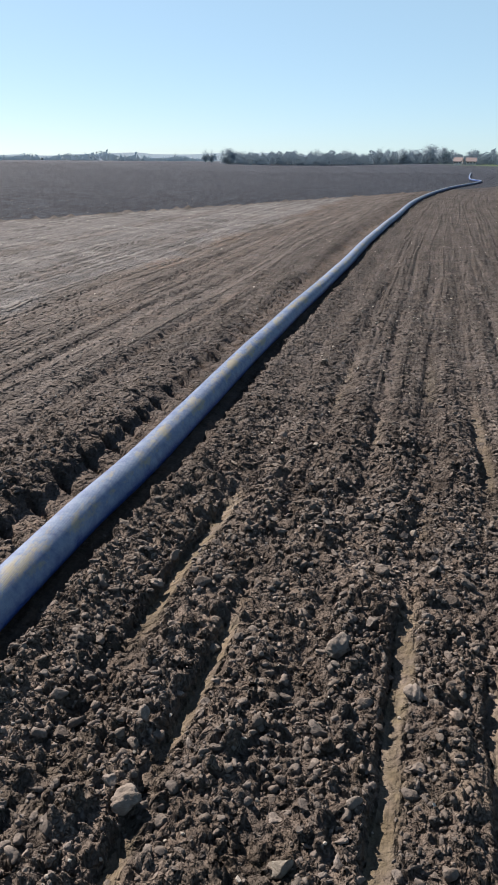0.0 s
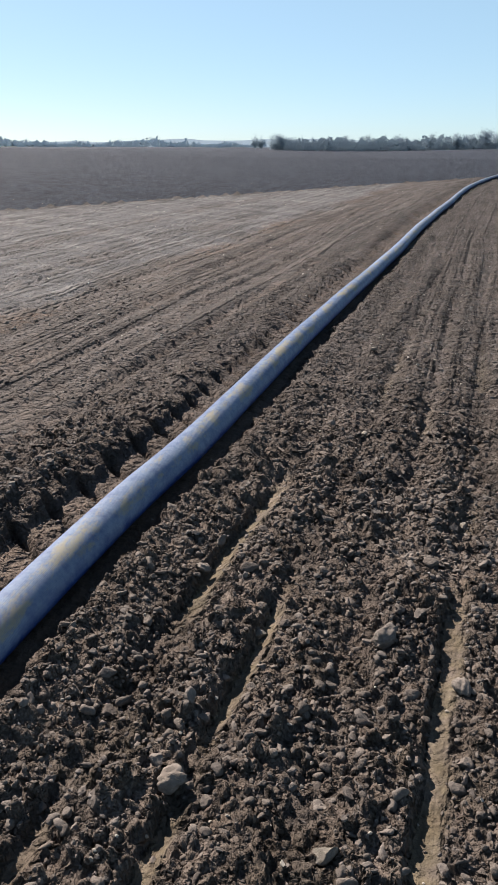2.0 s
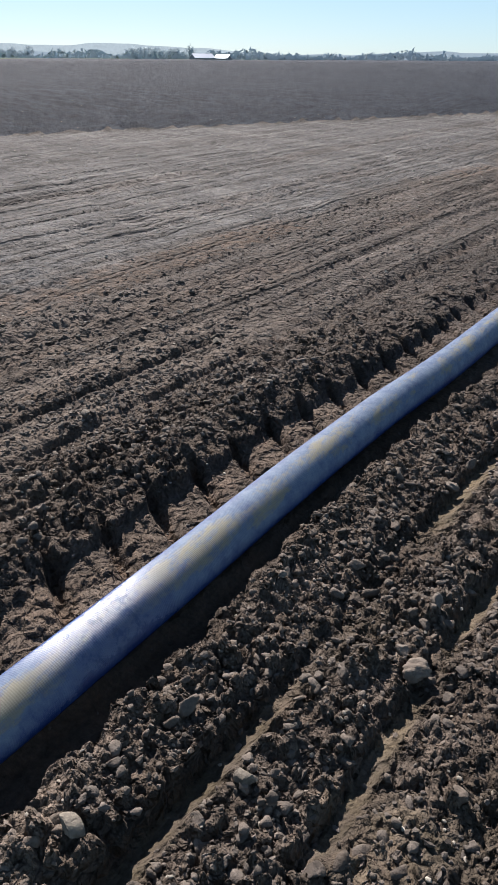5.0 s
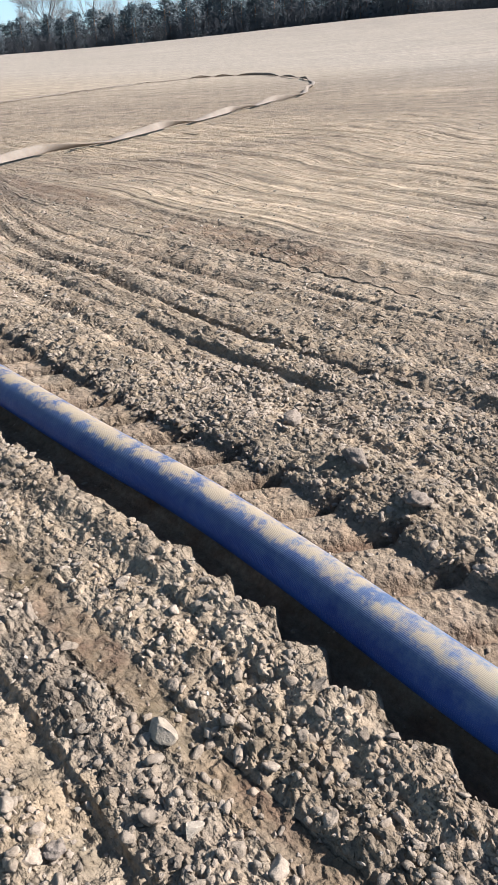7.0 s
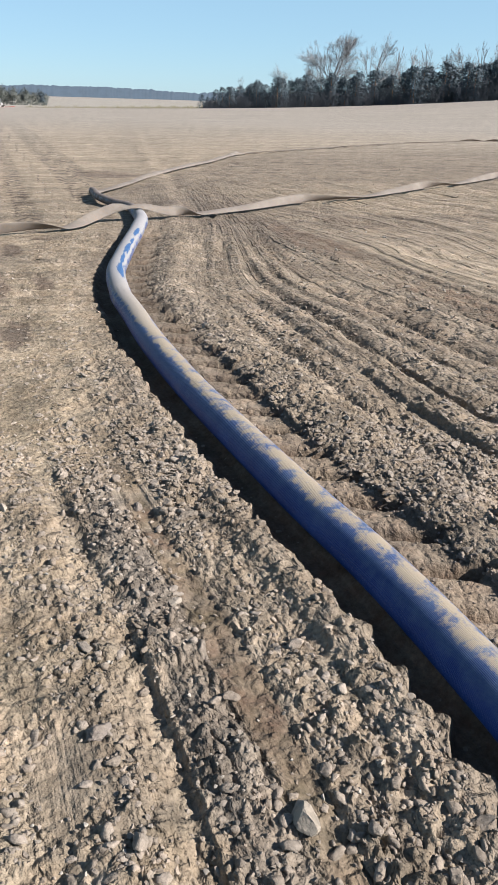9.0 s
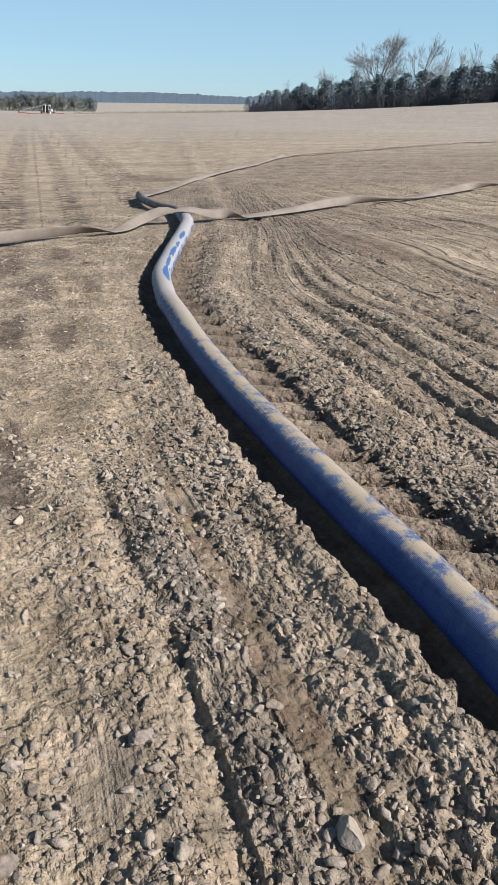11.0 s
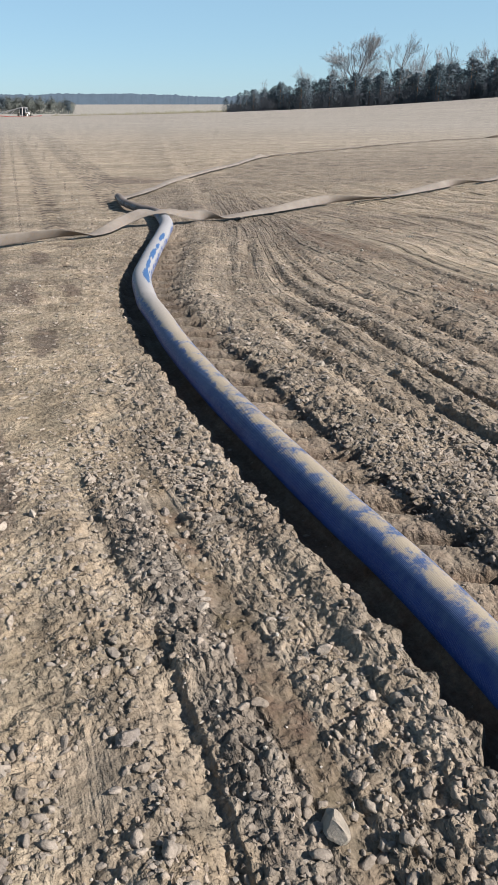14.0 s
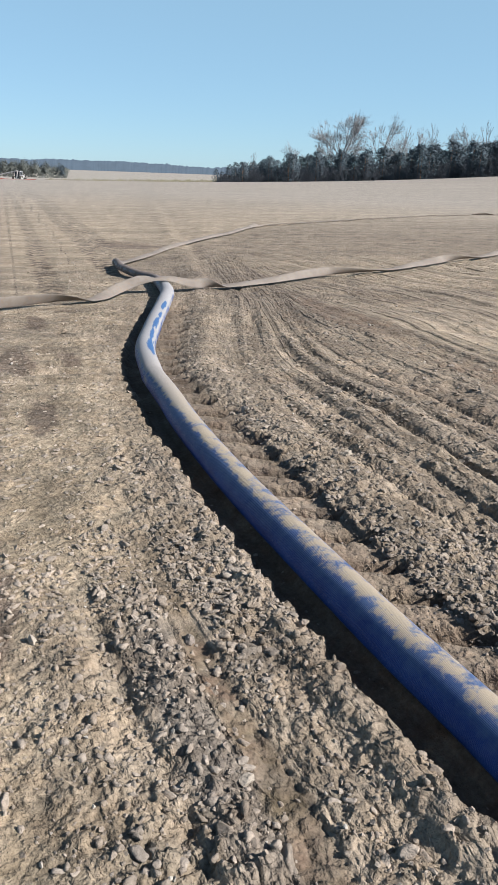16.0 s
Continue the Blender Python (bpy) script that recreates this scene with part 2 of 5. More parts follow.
def hose_material():
    m = Nodes("blue_hose", 0.42, 0.28)
    top, along, worn = m.attr("top"), m.attr("along"), m.attr("worn")
    fade = m.noise(3.5, 4, 0.6)
    blue = m.mix(m.ramp(fade, 0.35, 0.65), (0.009, 0.027, 0.120), (0.016, 0.045, 0.165))
    # dust that lies along the top in broken patches
    patch = m.n.new("ShaderNodeMix")
    m.put(patch.inputs[0], along), m.put(patch.inputs[2], m.noise(1.0, 6, 0.72, squeeze=(11, 3.2, 9))), m.put(patch.inputs[3], m.noise(9.0, 6, 0.75))
    patch = patch.outputs[0]
    fine = m.noise(60, 4, 0.7)
    lie = m.ramp(m.maths("ADD", top, m.ramp(along, 0.0, 1.0, 0.04, 0.0)), 0.45, 0.95)
    edge = m.maths("ADD", m.maths("MULTIPLY", lie, 0.34), m.maths("MULTIPLY", patch, 0.95))
    edge = m.maths("ADD", edge, m.maths("MULTIPLY", fine, 0.14))
    edge = m.maths("ADD", edge, m.maths("MULTIPLY", along, 0.085))
    edge = m.maths("ADD", edge, m.maths("MULTIPLY", worn, 0.30))
    dust = m.maths("MULTIPLY", m.ramp(edge, 0.865, 0.975), m.ramp(m.attr("clean"), 0.0, 1.0, 1.0, 0.3))
    # thin dust film, with the sky's pale sheen put into its colour
    film_sheen = m.ramp(m.maths("ADD", m.maths("MULTIPLY", m.ramp(top, 0.0, 0.7), 0.40), m.noise(14, 6, 0.85)), 0.58, 0.98, 0.0, 1.0)
    film_sheen = m.maths("MULTIPLY", m.maths("MULTIPLY", film_sheen, m.ramp(along, 0.0, 1.0, 0.98, 0.5)), m.ramp(m.attr("clean"), 0.0, 1.0, 1.0, 0.45))
    c = m.mix(film_sheen, blue, m.mix(along, (0.148, 0.194, 0.264), (0.112, 0.158, 0.205)))
    sand = m.mix(worn, m.mix(along, (0.265, 0.235, 0.150), (0.300, 0.248, 0.175)), (0.240, 0.232, 0.228))
    c = m.mix(m.maths("MULTIPLY", dust, m.ramp(along, 0.0, 1.0, 0.75, 0.92)), c, sand)
    c = m.mix(m.attr("bare"), c, (0.032, 0.078, 0.170))
    c = m.mix(m.maths("MULTIPLY", m.attr("soiled"), m.ramp(patch, 0.3, 0.6, 0.75, 1.0)), c, (0.115, 0.094, 0.082))
    m.colour(c)
    m.put(m.bsdf.inputs["Specular IOR Level"], m.ramp(m.attr("clean"), 0.0, 1.0, 0.13, 0.5))
    m.rough(m.maths("MAXIMUM", m.maths("SUBTRACT", m.ramp(film_sheen, 0.1, 0.6, 0.34, 0.6), m.maths("MULTIPLY", m.attr("clean"), 0.18)), m.maths("MULTIPLY", dust, 0.75)))
    m.bump(m.noise(160, 3), 0.0012, 0.5)
    # the weave across the ribs
    m.bump(m.maths("SINE", m.maths("MULTIPLY", m.attr("run"), 1050.0)), 0.0003, 0.5)
    return m.mat


def canvas_material(name, a, b):
    m = Nodes(name, 0.85, 0.2)
    c = m.mix(m.ramp(m.noise(3, 4), 0.35, 0.65), a, b)
    c = m.mix(m.ramp(m.noise(25, 5, 0.7), 0.5, 0.72), c, (0.17, 0.13, 0.095))
    m.colour(c)
    m.bump(m.noise(220, 3), 0.003, 0.5)
    return m.mat


def foliage(name, a, b, rough=0.8, through_light=0.2):
    m = Nodes(name, rough, 0.05)
    c = m.mix(m.island(), a, b)
    c = m.mix(m.maths("MULTIPLY", m.any(), 0.3), c, tuple(0.8 * q for q in b))
    m.colour(c)
    thin = m.n.new("ShaderNodeBsdfTranslucent")
    both = m.n.new("ShaderNodeMixShader")
    both.inputs[0].default_value = through_light
    m.put(thin.inputs["Color"], c)
    m.l.new(m.bsdf.outputs[0], both.inputs[1]), m.l.new(thin.outputs[0], both.inputs[2])
    m.l.new(both.outputs[0], m.n["Material Output"].inputs["Surface"])
    return m.mat


def bark(name, a, b):
    m = Nodes(name, 0.9, 0.1)
    m.colour(m.mix(m.ramp(m.noise(1.3, 4), 0.35, 0.65), a, b))
    return m.mat


def paint(name, c, rough=0.45, metal=0.0, dirt=0.35):
    m = Nodes(name, rough, 0.4, metal)
    m.colour(m.mix(m.maths("MULTIPLY", m.ramp(m.noise(4, 5, 0.65), 0.45, 0.7), dirt), c, (0.26, 0.21, 0.15)))
    return m.mat


PEBBLE = pebble_material()
SOIL, CLOD, HOSE = ground_material(), clod_material(), hose_material()
STONE = stone_material("field_stone", (0.145, 0.124, 0.100), (0.225, 0.196, 0.158))
PALE_STONE = stone_material("pale_stone", (0.28, 0.240, 0.190), (0.34, 0.298, 0.243))
CANVAS = canvas_material("dusty_canvas", (0.135, 0.116, 0.099), (0.185, 0.161, 0.138))
# bluish haze of the distance put into the needle and scrub colours
PINE = foliage("hazed_pine_needles", (0.060, 0.080, 0.096), (0.078, 0.098, 0.110), 0.9, 0.1)
SCRUB = foliage("hazed_scrub", (0.066, 0.073, 0.086), (0.086, 0.092, 0.101))
COPSE = foliage("copse_sprays", (0.082, 0.092, 0.086), (0.115, 0.120, 0.104))
# the haze of the distance is put into these two leaf colours
WOODS = foliage("haze_tinted_woods", (0.235, 0.305, 0.355), (0.255, 0.325, 0.375), 0.8, 0.4)
FAR_WOODS = foliage("haze_paled_woods", (0.38, 0.47, 0.53), (0.42, 0.51, 0.57), 0.9, 0.2)
DRY_GRASS = foliage("dry_grass", (0.17, 0.155, 0.105), (0.26, 0.24, 0.165))
BARK = bark("grey_bark", (0.165, 0.162, 0.165), (0.225, 0.218, 0.215))
PINE_BARK = bark("pine_bark", (0.11, 0.07, 0.045), (0.19, 0.12, 0.075))

# ---- numbers for the lie of the land ----
RNG = np.random.default_rng(7)
_table = RNG.random(65536)


def scatter_hash(ix, iy, k=0):
    return _table[(ix.astype(np.int64) * 73856093 ^ iy.astype(np.int64) * 19349663 ^ (k * 83492791)) & 65535]


def wave(x, y, k=0):
    """Smooth value noise from -1 to 1, one swell a unit."""
    fx, fy = np.floor(x), np.floor(y)
    tx, ty = x - fx, y - fy
    tx, ty = tx * tx * tx * (tx * (tx * 6 - 15) + 10), ty * ty * ty * (ty * (ty * 6 - 15) + 10)
    a, b = scatter_hash(fx, fy, k), scatter_hash(fx + 1, fy, k)
    c, d = scatter_hash(fx, fy + 1, k), scatter_hash(fx + 1, fy + 1, k)
    return 2 * ((a * (1 - tx) + b * tx) * (1 - ty) + (c * (1 - tx) + d * tx) * ty) - 1


def lumps(x, y, k=0):
    """Angular clods packed side by side with gaps between them, 0 to about 1, one a unit."""
    x, y = x + 0.22 * wave(x * 1.7, y * 1.7, k + 5), y + 0.22 * wave(x * 1.7 + 9, y * 1.7, k + 6)
    fx, fy = np.floor(x), np.floor(y)
    near, next_ = np.full_like(x, 9.0), np.full_like(x, 9.0)
    top = np.zeros_like(x)
    for i in (-1, 0, 1):
        for j in (-1, 0, 1):
            cx, cy = fx + i, fy + j
            dx, dy = x - cx - scatter_hash(cx, cy, k + 1), y - cy - scatter_hash(cx, cy, k + 2)
            d = np.hypot(dx, dy)
            size = scatter_hash(cx, cy, k + 3)
            tilt = 0.9 * (scatter_hash(cx, cy, k + 4) - 0.5) * dx + 0.9 * (scatter_hash(cx, cy, k + 7) - 0.5) * dy
            closer = d < near
            next_ = np.where(closer, near, np.minimum(next_, d))
            top = np.where(closer, np.clip(1.5 * size - 0.45, 0, 1) + tilt * (size > 0.3), top)
            near = np.where(closer, d, near)
    return np.clip(top, 0, 1.3) * np.clip((next_ - near) * 3.2, 0, 1)


def step(a, b, v):
    t = np.clip((v - a) / (b - a), 0, 1)
    return t * t * (3 - 2 * t)


# the hose's line over the field, from the far farm to the elbow behind the crossing
LINE = [(34.9, 153.7), (17.5, 78), (15.3, 64), (9.2, 46), (5.2, 32), (2.8, 21.1), (1.4, 14.4), (0.55, 9.8), (-0.2, 5.85), (-0.59, 3.7), (-0.80, 2.8),
        (-0.95, 2.05), (-1.06, 1.45), (-1.18, 0.85), (-1.305, 0.25), (-1.43, -0.42), (-1.545, -0.95), (-1.63, -1.45), (-1.69, -2.05),
        (-1.82, -3.0), (-1.99, -3.96), (-2.15, -4.64), (-2.265, -5.14), (-2.38, -5.53), (-2.59, -6.02), (-2.88, -6.57), (-3.24, -7.23), (-3.70, -8.05), (-4.00, -8.64), (-4.17, -9.05)]


def smooth_line(points, gap):
    """Points close together along a smooth curve through those given."""
    p = np.array(points, float)
    p = np.vstack([2 * p[0] - p[1], p, 2 * p[-1] - p[-2]])
    out = []
    for a, b, c, d in zip(p, p[1:], p[2:], p[3:]):
        n = max(2, int(np.linalg.norm(c - b) / gap))
        t = np.linspace(0, 1, n, endpoint=False)[:, None]
        out.append(0.5 * (2 * b + (c - a) * t + (2 * a - 5 * b + 4 * c - d) * t ** 2 + (3 * b - a - 3 * c + d) * t ** 3))
    return np.vstack(out + [p[-2][None]])


HOSE_LINE = smooth_line(LINE, 0.06)
HOSE_LINE[:, 0] -= 0.012 * step(12, 6, np.abs(HOSE_LINE[:, 1]))
_hy, _hx = HOSE_LINE[::-1, 1], HOSE_LINE[::-1, 0]
_slope = np.gradient(_hx, _hy)
_slope = np.convolve(np.pad(_slope, 8, mode="edge"), np.ones(17) / 17, "valid")
_arc = np.concatenate([[0], np.cumsum(np.hypot(np.diff(_hx), np.diff(_hy)))])


def beside(x, y):
    """How far a place lies to the east of the hose, and how far along it."""
    yy = np.clip(y, _hy[0], _hy[-1])
    k = np.interp(yy, _hy, _slope)
    hx = np.interp(yy, _hy, _hx) + (y - yy) * k
    s = (x - hx) / np.sqrt(1 + k * k)
    # further west the rows run straight on where the hose bends away
    straight = np.clip(-1.99 + 0.09 * (y + 3.96) - hx, 0, 6) * step(-3.9, -4.6, y)
    return s - straight * step(-0.8, -1.9, s), np.interp(yy, _hy, _arc) + (y - yy)


def land(x, y):
    """Hills and hollows at large."""
    z = 8.0 * np.exp(-((x + 207) ** 2 + (y + 75) ** 2) / (2 * 65 ** 2)) - 4.5 * np.exp(-((x + 150) ** 2 + (y + 520) ** 2) / (2 * 200 ** 2))
    z = z - 1.5 * np.exp(-((x + 34) ** 2 + (y + 218) ** 2) / (2 * 38 ** 2))
    r = np.hypot(x, y)
    z = z * step(25, 110, r) + 1.1 * step(60, 200, r) * wave(x / 85, y / 85, 31) * step(40, 120, y)
    return z - 30 * step(1500, 3500, r)


def track(s, u, at, wide, deep, lug, prints=1.0):
    """A wheel track along the hose: its hollow, with slanting lug prints."""
    side = np.abs(s - at)
    print_ = np.sin(2 * np.pi * (u + 0.55 * side + 0.035 * wave(u * 2.1, s * 2 + at, 28)) / lug) + 0.45 * wave(s * 9, u * 9, 29)
    half = wide / 2 + (0.017 + 0.014 * (s > at)) * np.tanh(2.0 * print_) + 0.016 * wave(s * 0.5, u * 3.3, 30)
    hollow = 1 - step(half - 0.03, half + 0.025, side)
    return -deep * hollow + prints * hollow * (0.009 + 0.005 * wave(s, u, 27)) * np.tanh(2.2 * print_), hollow


ROW = 0.29  # from one harrow row to the next


def furrow(x, y, s, u):
    """The harrow's furrows: depth from 0 to 1, the bare lit bank on their eastern side, and the crown of the ridges between them."""
    at = 0.43 + np.where(s < 0, -0.055, 0.115) * step(0.3, -0.8, y) - 0.02 * (s < 0) * step(-0.8, 0.3, y)
    q = (s - at + 0.016 * wave(x * 0.8, y * 0.8, 11) + 0.008 * wave(x * 5, y * 5, 12)) / ROW
    n = np.round(q)
    d = (q - n) * ROW
    wide = 0.8 + 0.5 * scatter_hash(n, n * 0, 5) + 0.25 * wave(n * 7.3, u * 1.6, 10)
    first = (np.abs(n) < 0.5) * (0.22 - 0.42 * step(1.1, 1.8, y)) + 0.7 * (np.abs(n - 0.5) < 0.9) * step(0.2, -0.6, y)
    open_now = step(-0.12 - first, 0.28 - first, wave(n * 7.3, u * 0.8, 13) + 0.25 * wave(n * 3.1, u * 3.5, 54))
    wide = wide * (1 + 0.35 * step(0.3, -0.8, y))
    cut = step(-0.034, -0.014, d) * step(0.062 * wide, -0.004, d)
    broad = wide * (1 + 0.3 * (np.abs(n) < 0.5))
    bare = step(-0.022, -0.008, d) * step(0.062 * broad, 0.030 * broad, d)
    crown = 0.5 - 0.5 * np.cos(2 * np.pi * (d - 0.015) / ROW)
    return cut * (0.22 + 0.78 * open_now), bare * open_now, crown, n


def lugs(u, s, pitch, slant, k):
    """Where along a tyre's lug pattern a place lies, 0 to 1."""
    v = (u + slant * s + 0.02 * wave(u * 1.7, u * 0, k)) / pitch
    return v - np.floor(v)


def narrowing(y):
    """How far the eastern bank of the track stands closer to the hose in the north."""
    return 0.085 * step(0.7, 2.2, y)


def rut(s, u, y):
    """The wheel track in which the hose lies: its floor, the teeth of its eastern bank and the bites in the western one."""
    tooth = lugs(u, s, 0.197, 0.5, 33)
    tooth = np.where(tooth < 0.35, tooth / 0.35, (1 - tooth) / 0.65) * (0.75 + 0.35 * wave(u * 2.3, u * 0, 34))
    east = 0.205 - narrowing(y) - 0.075 * tooth + 0.010 * wave(s * 14, u * 14, 36)
    lug = lugs(u - 11.0, s + 0.42, 0.249, 0.75, 35)
    gap = np.minimum(lug, 1 - lug) * 0.249
    west = -0.405 + 0.05 * step(0.5, -1.5, y) + 0.10 * step(-3.5, -5.5, y) - (0.031 + 0.008 * step(9.0, 10.0, u)) * step(0.045, 0.016, gap + 0.012 * wave(s * 12, u * 12, 37)) - 0.012 * wave(u * 9, u * 0, 38)
    floor = step(west - 0.022, west + 0.012, s) * (1 - step(east - 0.012, east + 0.018, s))
    slit = step(0.030, 0.010, gap) * step(west - 0.055, west - 0.02, s) * step(-0.02, -0.08, s)
    bar = step(0.10, 0.28, lug) * step(1.0, 0.80, lug)
    return floor, slit, bar


def facing_tone(x, y):
    """Dark northern soil to pale southern in one slow change: sunlight put into colour."""
    far = np.maximum(np.hypot(x + 0.2, y), 1.4)
    return step(0.72, -0.62, y / far + 0.10 * wave(x * 0.35, y * 0.35, 61))


def edge_of(x, y):
    """How far a place lies within the straight edges of the ploughed field."""
    d = np.minimum((x + 11.87) * -0.851 + (y - 11.03) * 0.525, (y - 4 + 0.15 * (x + 12)) * 0.99)
    return np.where(x < -11.8, d, np.minimum(d, (y + 0.8 * (x + 12) - 9) * 0.78))


LANES = [(-4.5, -12.3), (-2.55, -8.2), (-0.9, -5.5), (-3.34, -15.3), (-5.5, -14.6)]


def lane(x, y):
    """How far a place lies from the nearest wheel track that leads to the far end of the field, and how far along."""
    ahead = -x * 0.222 - y * 0.975
    best = np.full_like(x, 9.0)
    for px, py in LANES:
        across = (x - px) * 0.975 - (y - py) * 0.222 + 0.06 * wave(ahead * 0.2 + px, ahead * 0, 47)
        best = np.where(np.abs(across) < np.abs(best), across, best)
    return best, ahead


DAMP = [(-1.54, -6.1, 0.13, 0.55), (-1.94, -6.05, 0.10, 0.3), (-1.38, -4.8, 0.09, 0.45), (-0.62, -2.76, 0.10, 0.30), (-0.66, -3.15, 0.08, 0.25), (-1.06, -4.95, 0.10, 0.4),
        (-1.5, -7.2, 0.15, 0.5), (-5.9, -14.6, 0.7, 0.9), (-0.5, -4.2, 0.12, 0.4), (-2.1, -7.6, 0.12, 0.35)]


def damp_patches(x, y):
    best = np.zeros_like(x)
    for px, py, wide, far in DAMP:
        a, b = (x - px) * 0.975 - (y - py) * 0.222, -(x - px) * 0.222 - (y - py) * 0.975
        d = np.hypot(a / wide, b / far) + 0.35 * wave(x * 5, y * 5, 56) + 0.2 * wave(x * 13, y * 13, 57)
        best = np.maximum(best, step(1.1, 0.8, d))
    return best


SMOOTH = [(-0.87, -3.4, 0.13, 0.40), (-0.50, -1.26, 0.10, 0.16), (-1.17, -2.35, 0.09, 0.13), (-1.25, -6.3, 0.14, 0.5), (-0.9, -4.4, 0.12, 0.4), (-0.35, -1.75, 0.09, 0.2)]


def smooth_patches(x, y):
    """Places on the path that wheels have pressed flat."""
    best = np.zeros_like(x)
    for px, py, wide, far in SMOOTH:
        a, b = (x - px) * 0.975 - (y - py) * 0.222, -(x - px) * 0.222 - (y - py) * 0.975
        best = np.maximum(best, step(1.2, 0.7, np.hypot(a / wide, b / far) + 0.3 * wave(x * 6, y * 6, 62)))
    return best


def wedge_of(x, y):
    """The rough grey ground inside the loop of the flat hose."""
    return step(-0.6, 0.6, (y + 11.4) + 1.02 * (-4.4 - x) + 0.8 * wave(x * 0.3, y * 0.3, 7)) * step(-4.0, -5.0, x) * step(-5, -8, y)


def zones(x, y):
    s, u = beside(x, y)
    r = np.hypot(x + 0.2, y)
    q = (x + 0.82) * 0.917 + (y + 2.03) * -0.398
    path = step(-0.25, 0.45, q + 0.16 * wave(x * 1.7, y * 1.7, 3)) * step(0.5, -1.3, y + 0.3 * wave(x * 2, y * 2, 5) + 0.6 * np.clip(x + 0.2, 0, 4))
    open_ = step(2.45, 3.2, -s + 0.35 * wave(x * 0.9, y * 0.9, 4))
    # dry runs from soil darkened against the sun to soil lightened away from it
    dry = facing_tone(x, y)
    beyond = step(-6, -11, y + 1.5 * wave(x * 0.4, y * 0.4, 6)) * dry
    pale = np.maximum(np.maximum(path, open_ * (0.13 + 0.87 * dry)), beyond * 0.9)
    pale = np.maximum(pale, (0.68 + 0.06 * step(0.2, 0.5, s)) * dry)
    wedge = wedge_of(x, y)
    firm = step(0.1, 0.5, wave(x * 0.22, y * 0.45, 9)) * step(-5.5, -8.0, x) * step(-13, -10, y)
    pale = pale * (1 - 0.38 * wedge * (1 - firm) * step(-25, -17, y))
    edge = edge_of(x, y)
    dark = step(-0.06, 0.06, edge)
    dark = np.maximum(dark, 0.75 * step(40, 60, y))
    return s, u, r, path, open_, pale, dark


def relief(x, y):
    """The height of the soil, and its zones."""
    s, u, r, path, open_, pale, dark = zones(x, y)
    z = land(x, y)
    close = step(70, 25, r)
    # harrow rows beside the hose
    cut, bare, crown, row_no = furrow(x, y, s, u)
    east, west = step(0.30, 0.37, s) * step(-3.6, -2.0, y), step(-0.62, -0.80, s - 0.13 * step(0.5, -1.5, y)) * (1 - open_)
    tilled = (east * (1 - 0.75 * path) + west * 0.9) * step(60, 22, r)
    strong = 0.55 + 0.75 * scatter_hash(row_no, row_no * 0, 6)
    z = z + tilled * ((0.026 * crown * (0.6 + 0.5 * wave(s * 4, u * 1.3, 53)) - 0.016) - (0.029 + step(0.3, -0.8, y) * (0.012 * (s < 0) - 0.010 * (s > 0))) * cut * strong * (1 - 0.55 * step(0.2, -0.6, y) * (np.abs(row_no) < 0.5)))
    # the track in which the hose lies
    live = step(45, 20, np.abs(y)) * step(-8.6, -7.6, y)
    hollow, slit, lug = rut(s, u, y)
    inward = 0.05 * step(0.5, -1.5, y) + 0.10 * step(-3.5, -5.5, y)
    hollow, slit = hollow * live, slit * live
    z += 0.034 * np.exp(-((s - 0.255 + narrowing(y)) / 0.065) ** 2) * close * step(-4.4, -2.8, y) * (0.8 + 0.5 * wave(s * 3, u * 2.2, 42)) + (0.038 + 0.012 * step(1, 3, y)) * np.exp(-((s + 0.60 - inward) / 0.13) ** 2) * close * (0.8 + 0.6 * wave(s * 2, u * 1.6, 14))
    z = z * (1 - hollow) + hollow * (land(x, y) - 0.040 - 0.03 * step(0.02, 0.07, s) + (0.022 + 0.026 * step(-0.5, -2.5, y)) * (lug - 0.6) * step(-0.02, -0.12, s)) - slit * (0.026 - 0.006 * wave(u * 3, u * 0, 55))
    tread = 0 * s
    for at, deep, k in ((-0.98, 0.022, 20), (-1.42, 0.030, 21), (-2.0, 0.022, 22), (-2.75, 0.034, 25), (-3.9, 0.024, 23), (-5.7, 0.024, 24)):
        w = at + 0.05 * wave(u * 0.25, u * 0 + k, k)
        d2, h2 = track(s, u, w, 0.11 if at > -1.9 else 0.46, deep, 0.19)
        z += d2 * live * (0.55 + 0.45 * wave(u * 0.4, u * 0 + k, k + 9))
        tread = np.maximum(tread, (0.75 if k == 25 else 0.3) * h2 * live * step(-0.5, 0.3, wave(u * 0.7, s * 0.7, k + 40)))
    # lug prints on the firm soil beside the bend
    z += 0.016 * np.tanh(3 * np.sin(2 * np.pi * (u + 0.35 * s) / 0.23) + 0.8 * wave(s * 4, u * 4, 59)) * step(0.25, 0.35, s) * step(1.0, 0.8, s) * step(-4.9, -5.5, y) * step(-8.4, -7.8, y)
    # wheel tracks that lead off towards the far end of the field
    lane_d, lane_u = lane(x, y)
    z += -0.024 * step(0.19, 0.13, np.abs(lane_d)) * step(-2.6, -4.0, y) * step(0.5, 0.9, s) * (0.6 + 0.5 * wave(lane_u * 0.35, lane_u * 0, 48)) * (0.6 + 0.4 * np.sin(2 * np.pi * (lane_u + np.abs(lane_d)) / 0.24))
    z += open_ * step(40, 12, r) * (-0.042 * np.clip(np.cos(2 * np.pi * (s + 0.10 * wave(x * 0.3, y * 0.3, 43)) / 0.53), 0, 1) ** 7 * (0.6 + 0.6 * wave(s * 1.5, u * 0.3, 44)))
    z += open_ * step(25, 8, r) * 0.010 * np.cos(2 * np.pi * (s + 0.05 * wave(x, y, 45)) / 0.21) * (0.5 + 0.5 * wave(s * 2, u * 0.4, 46))
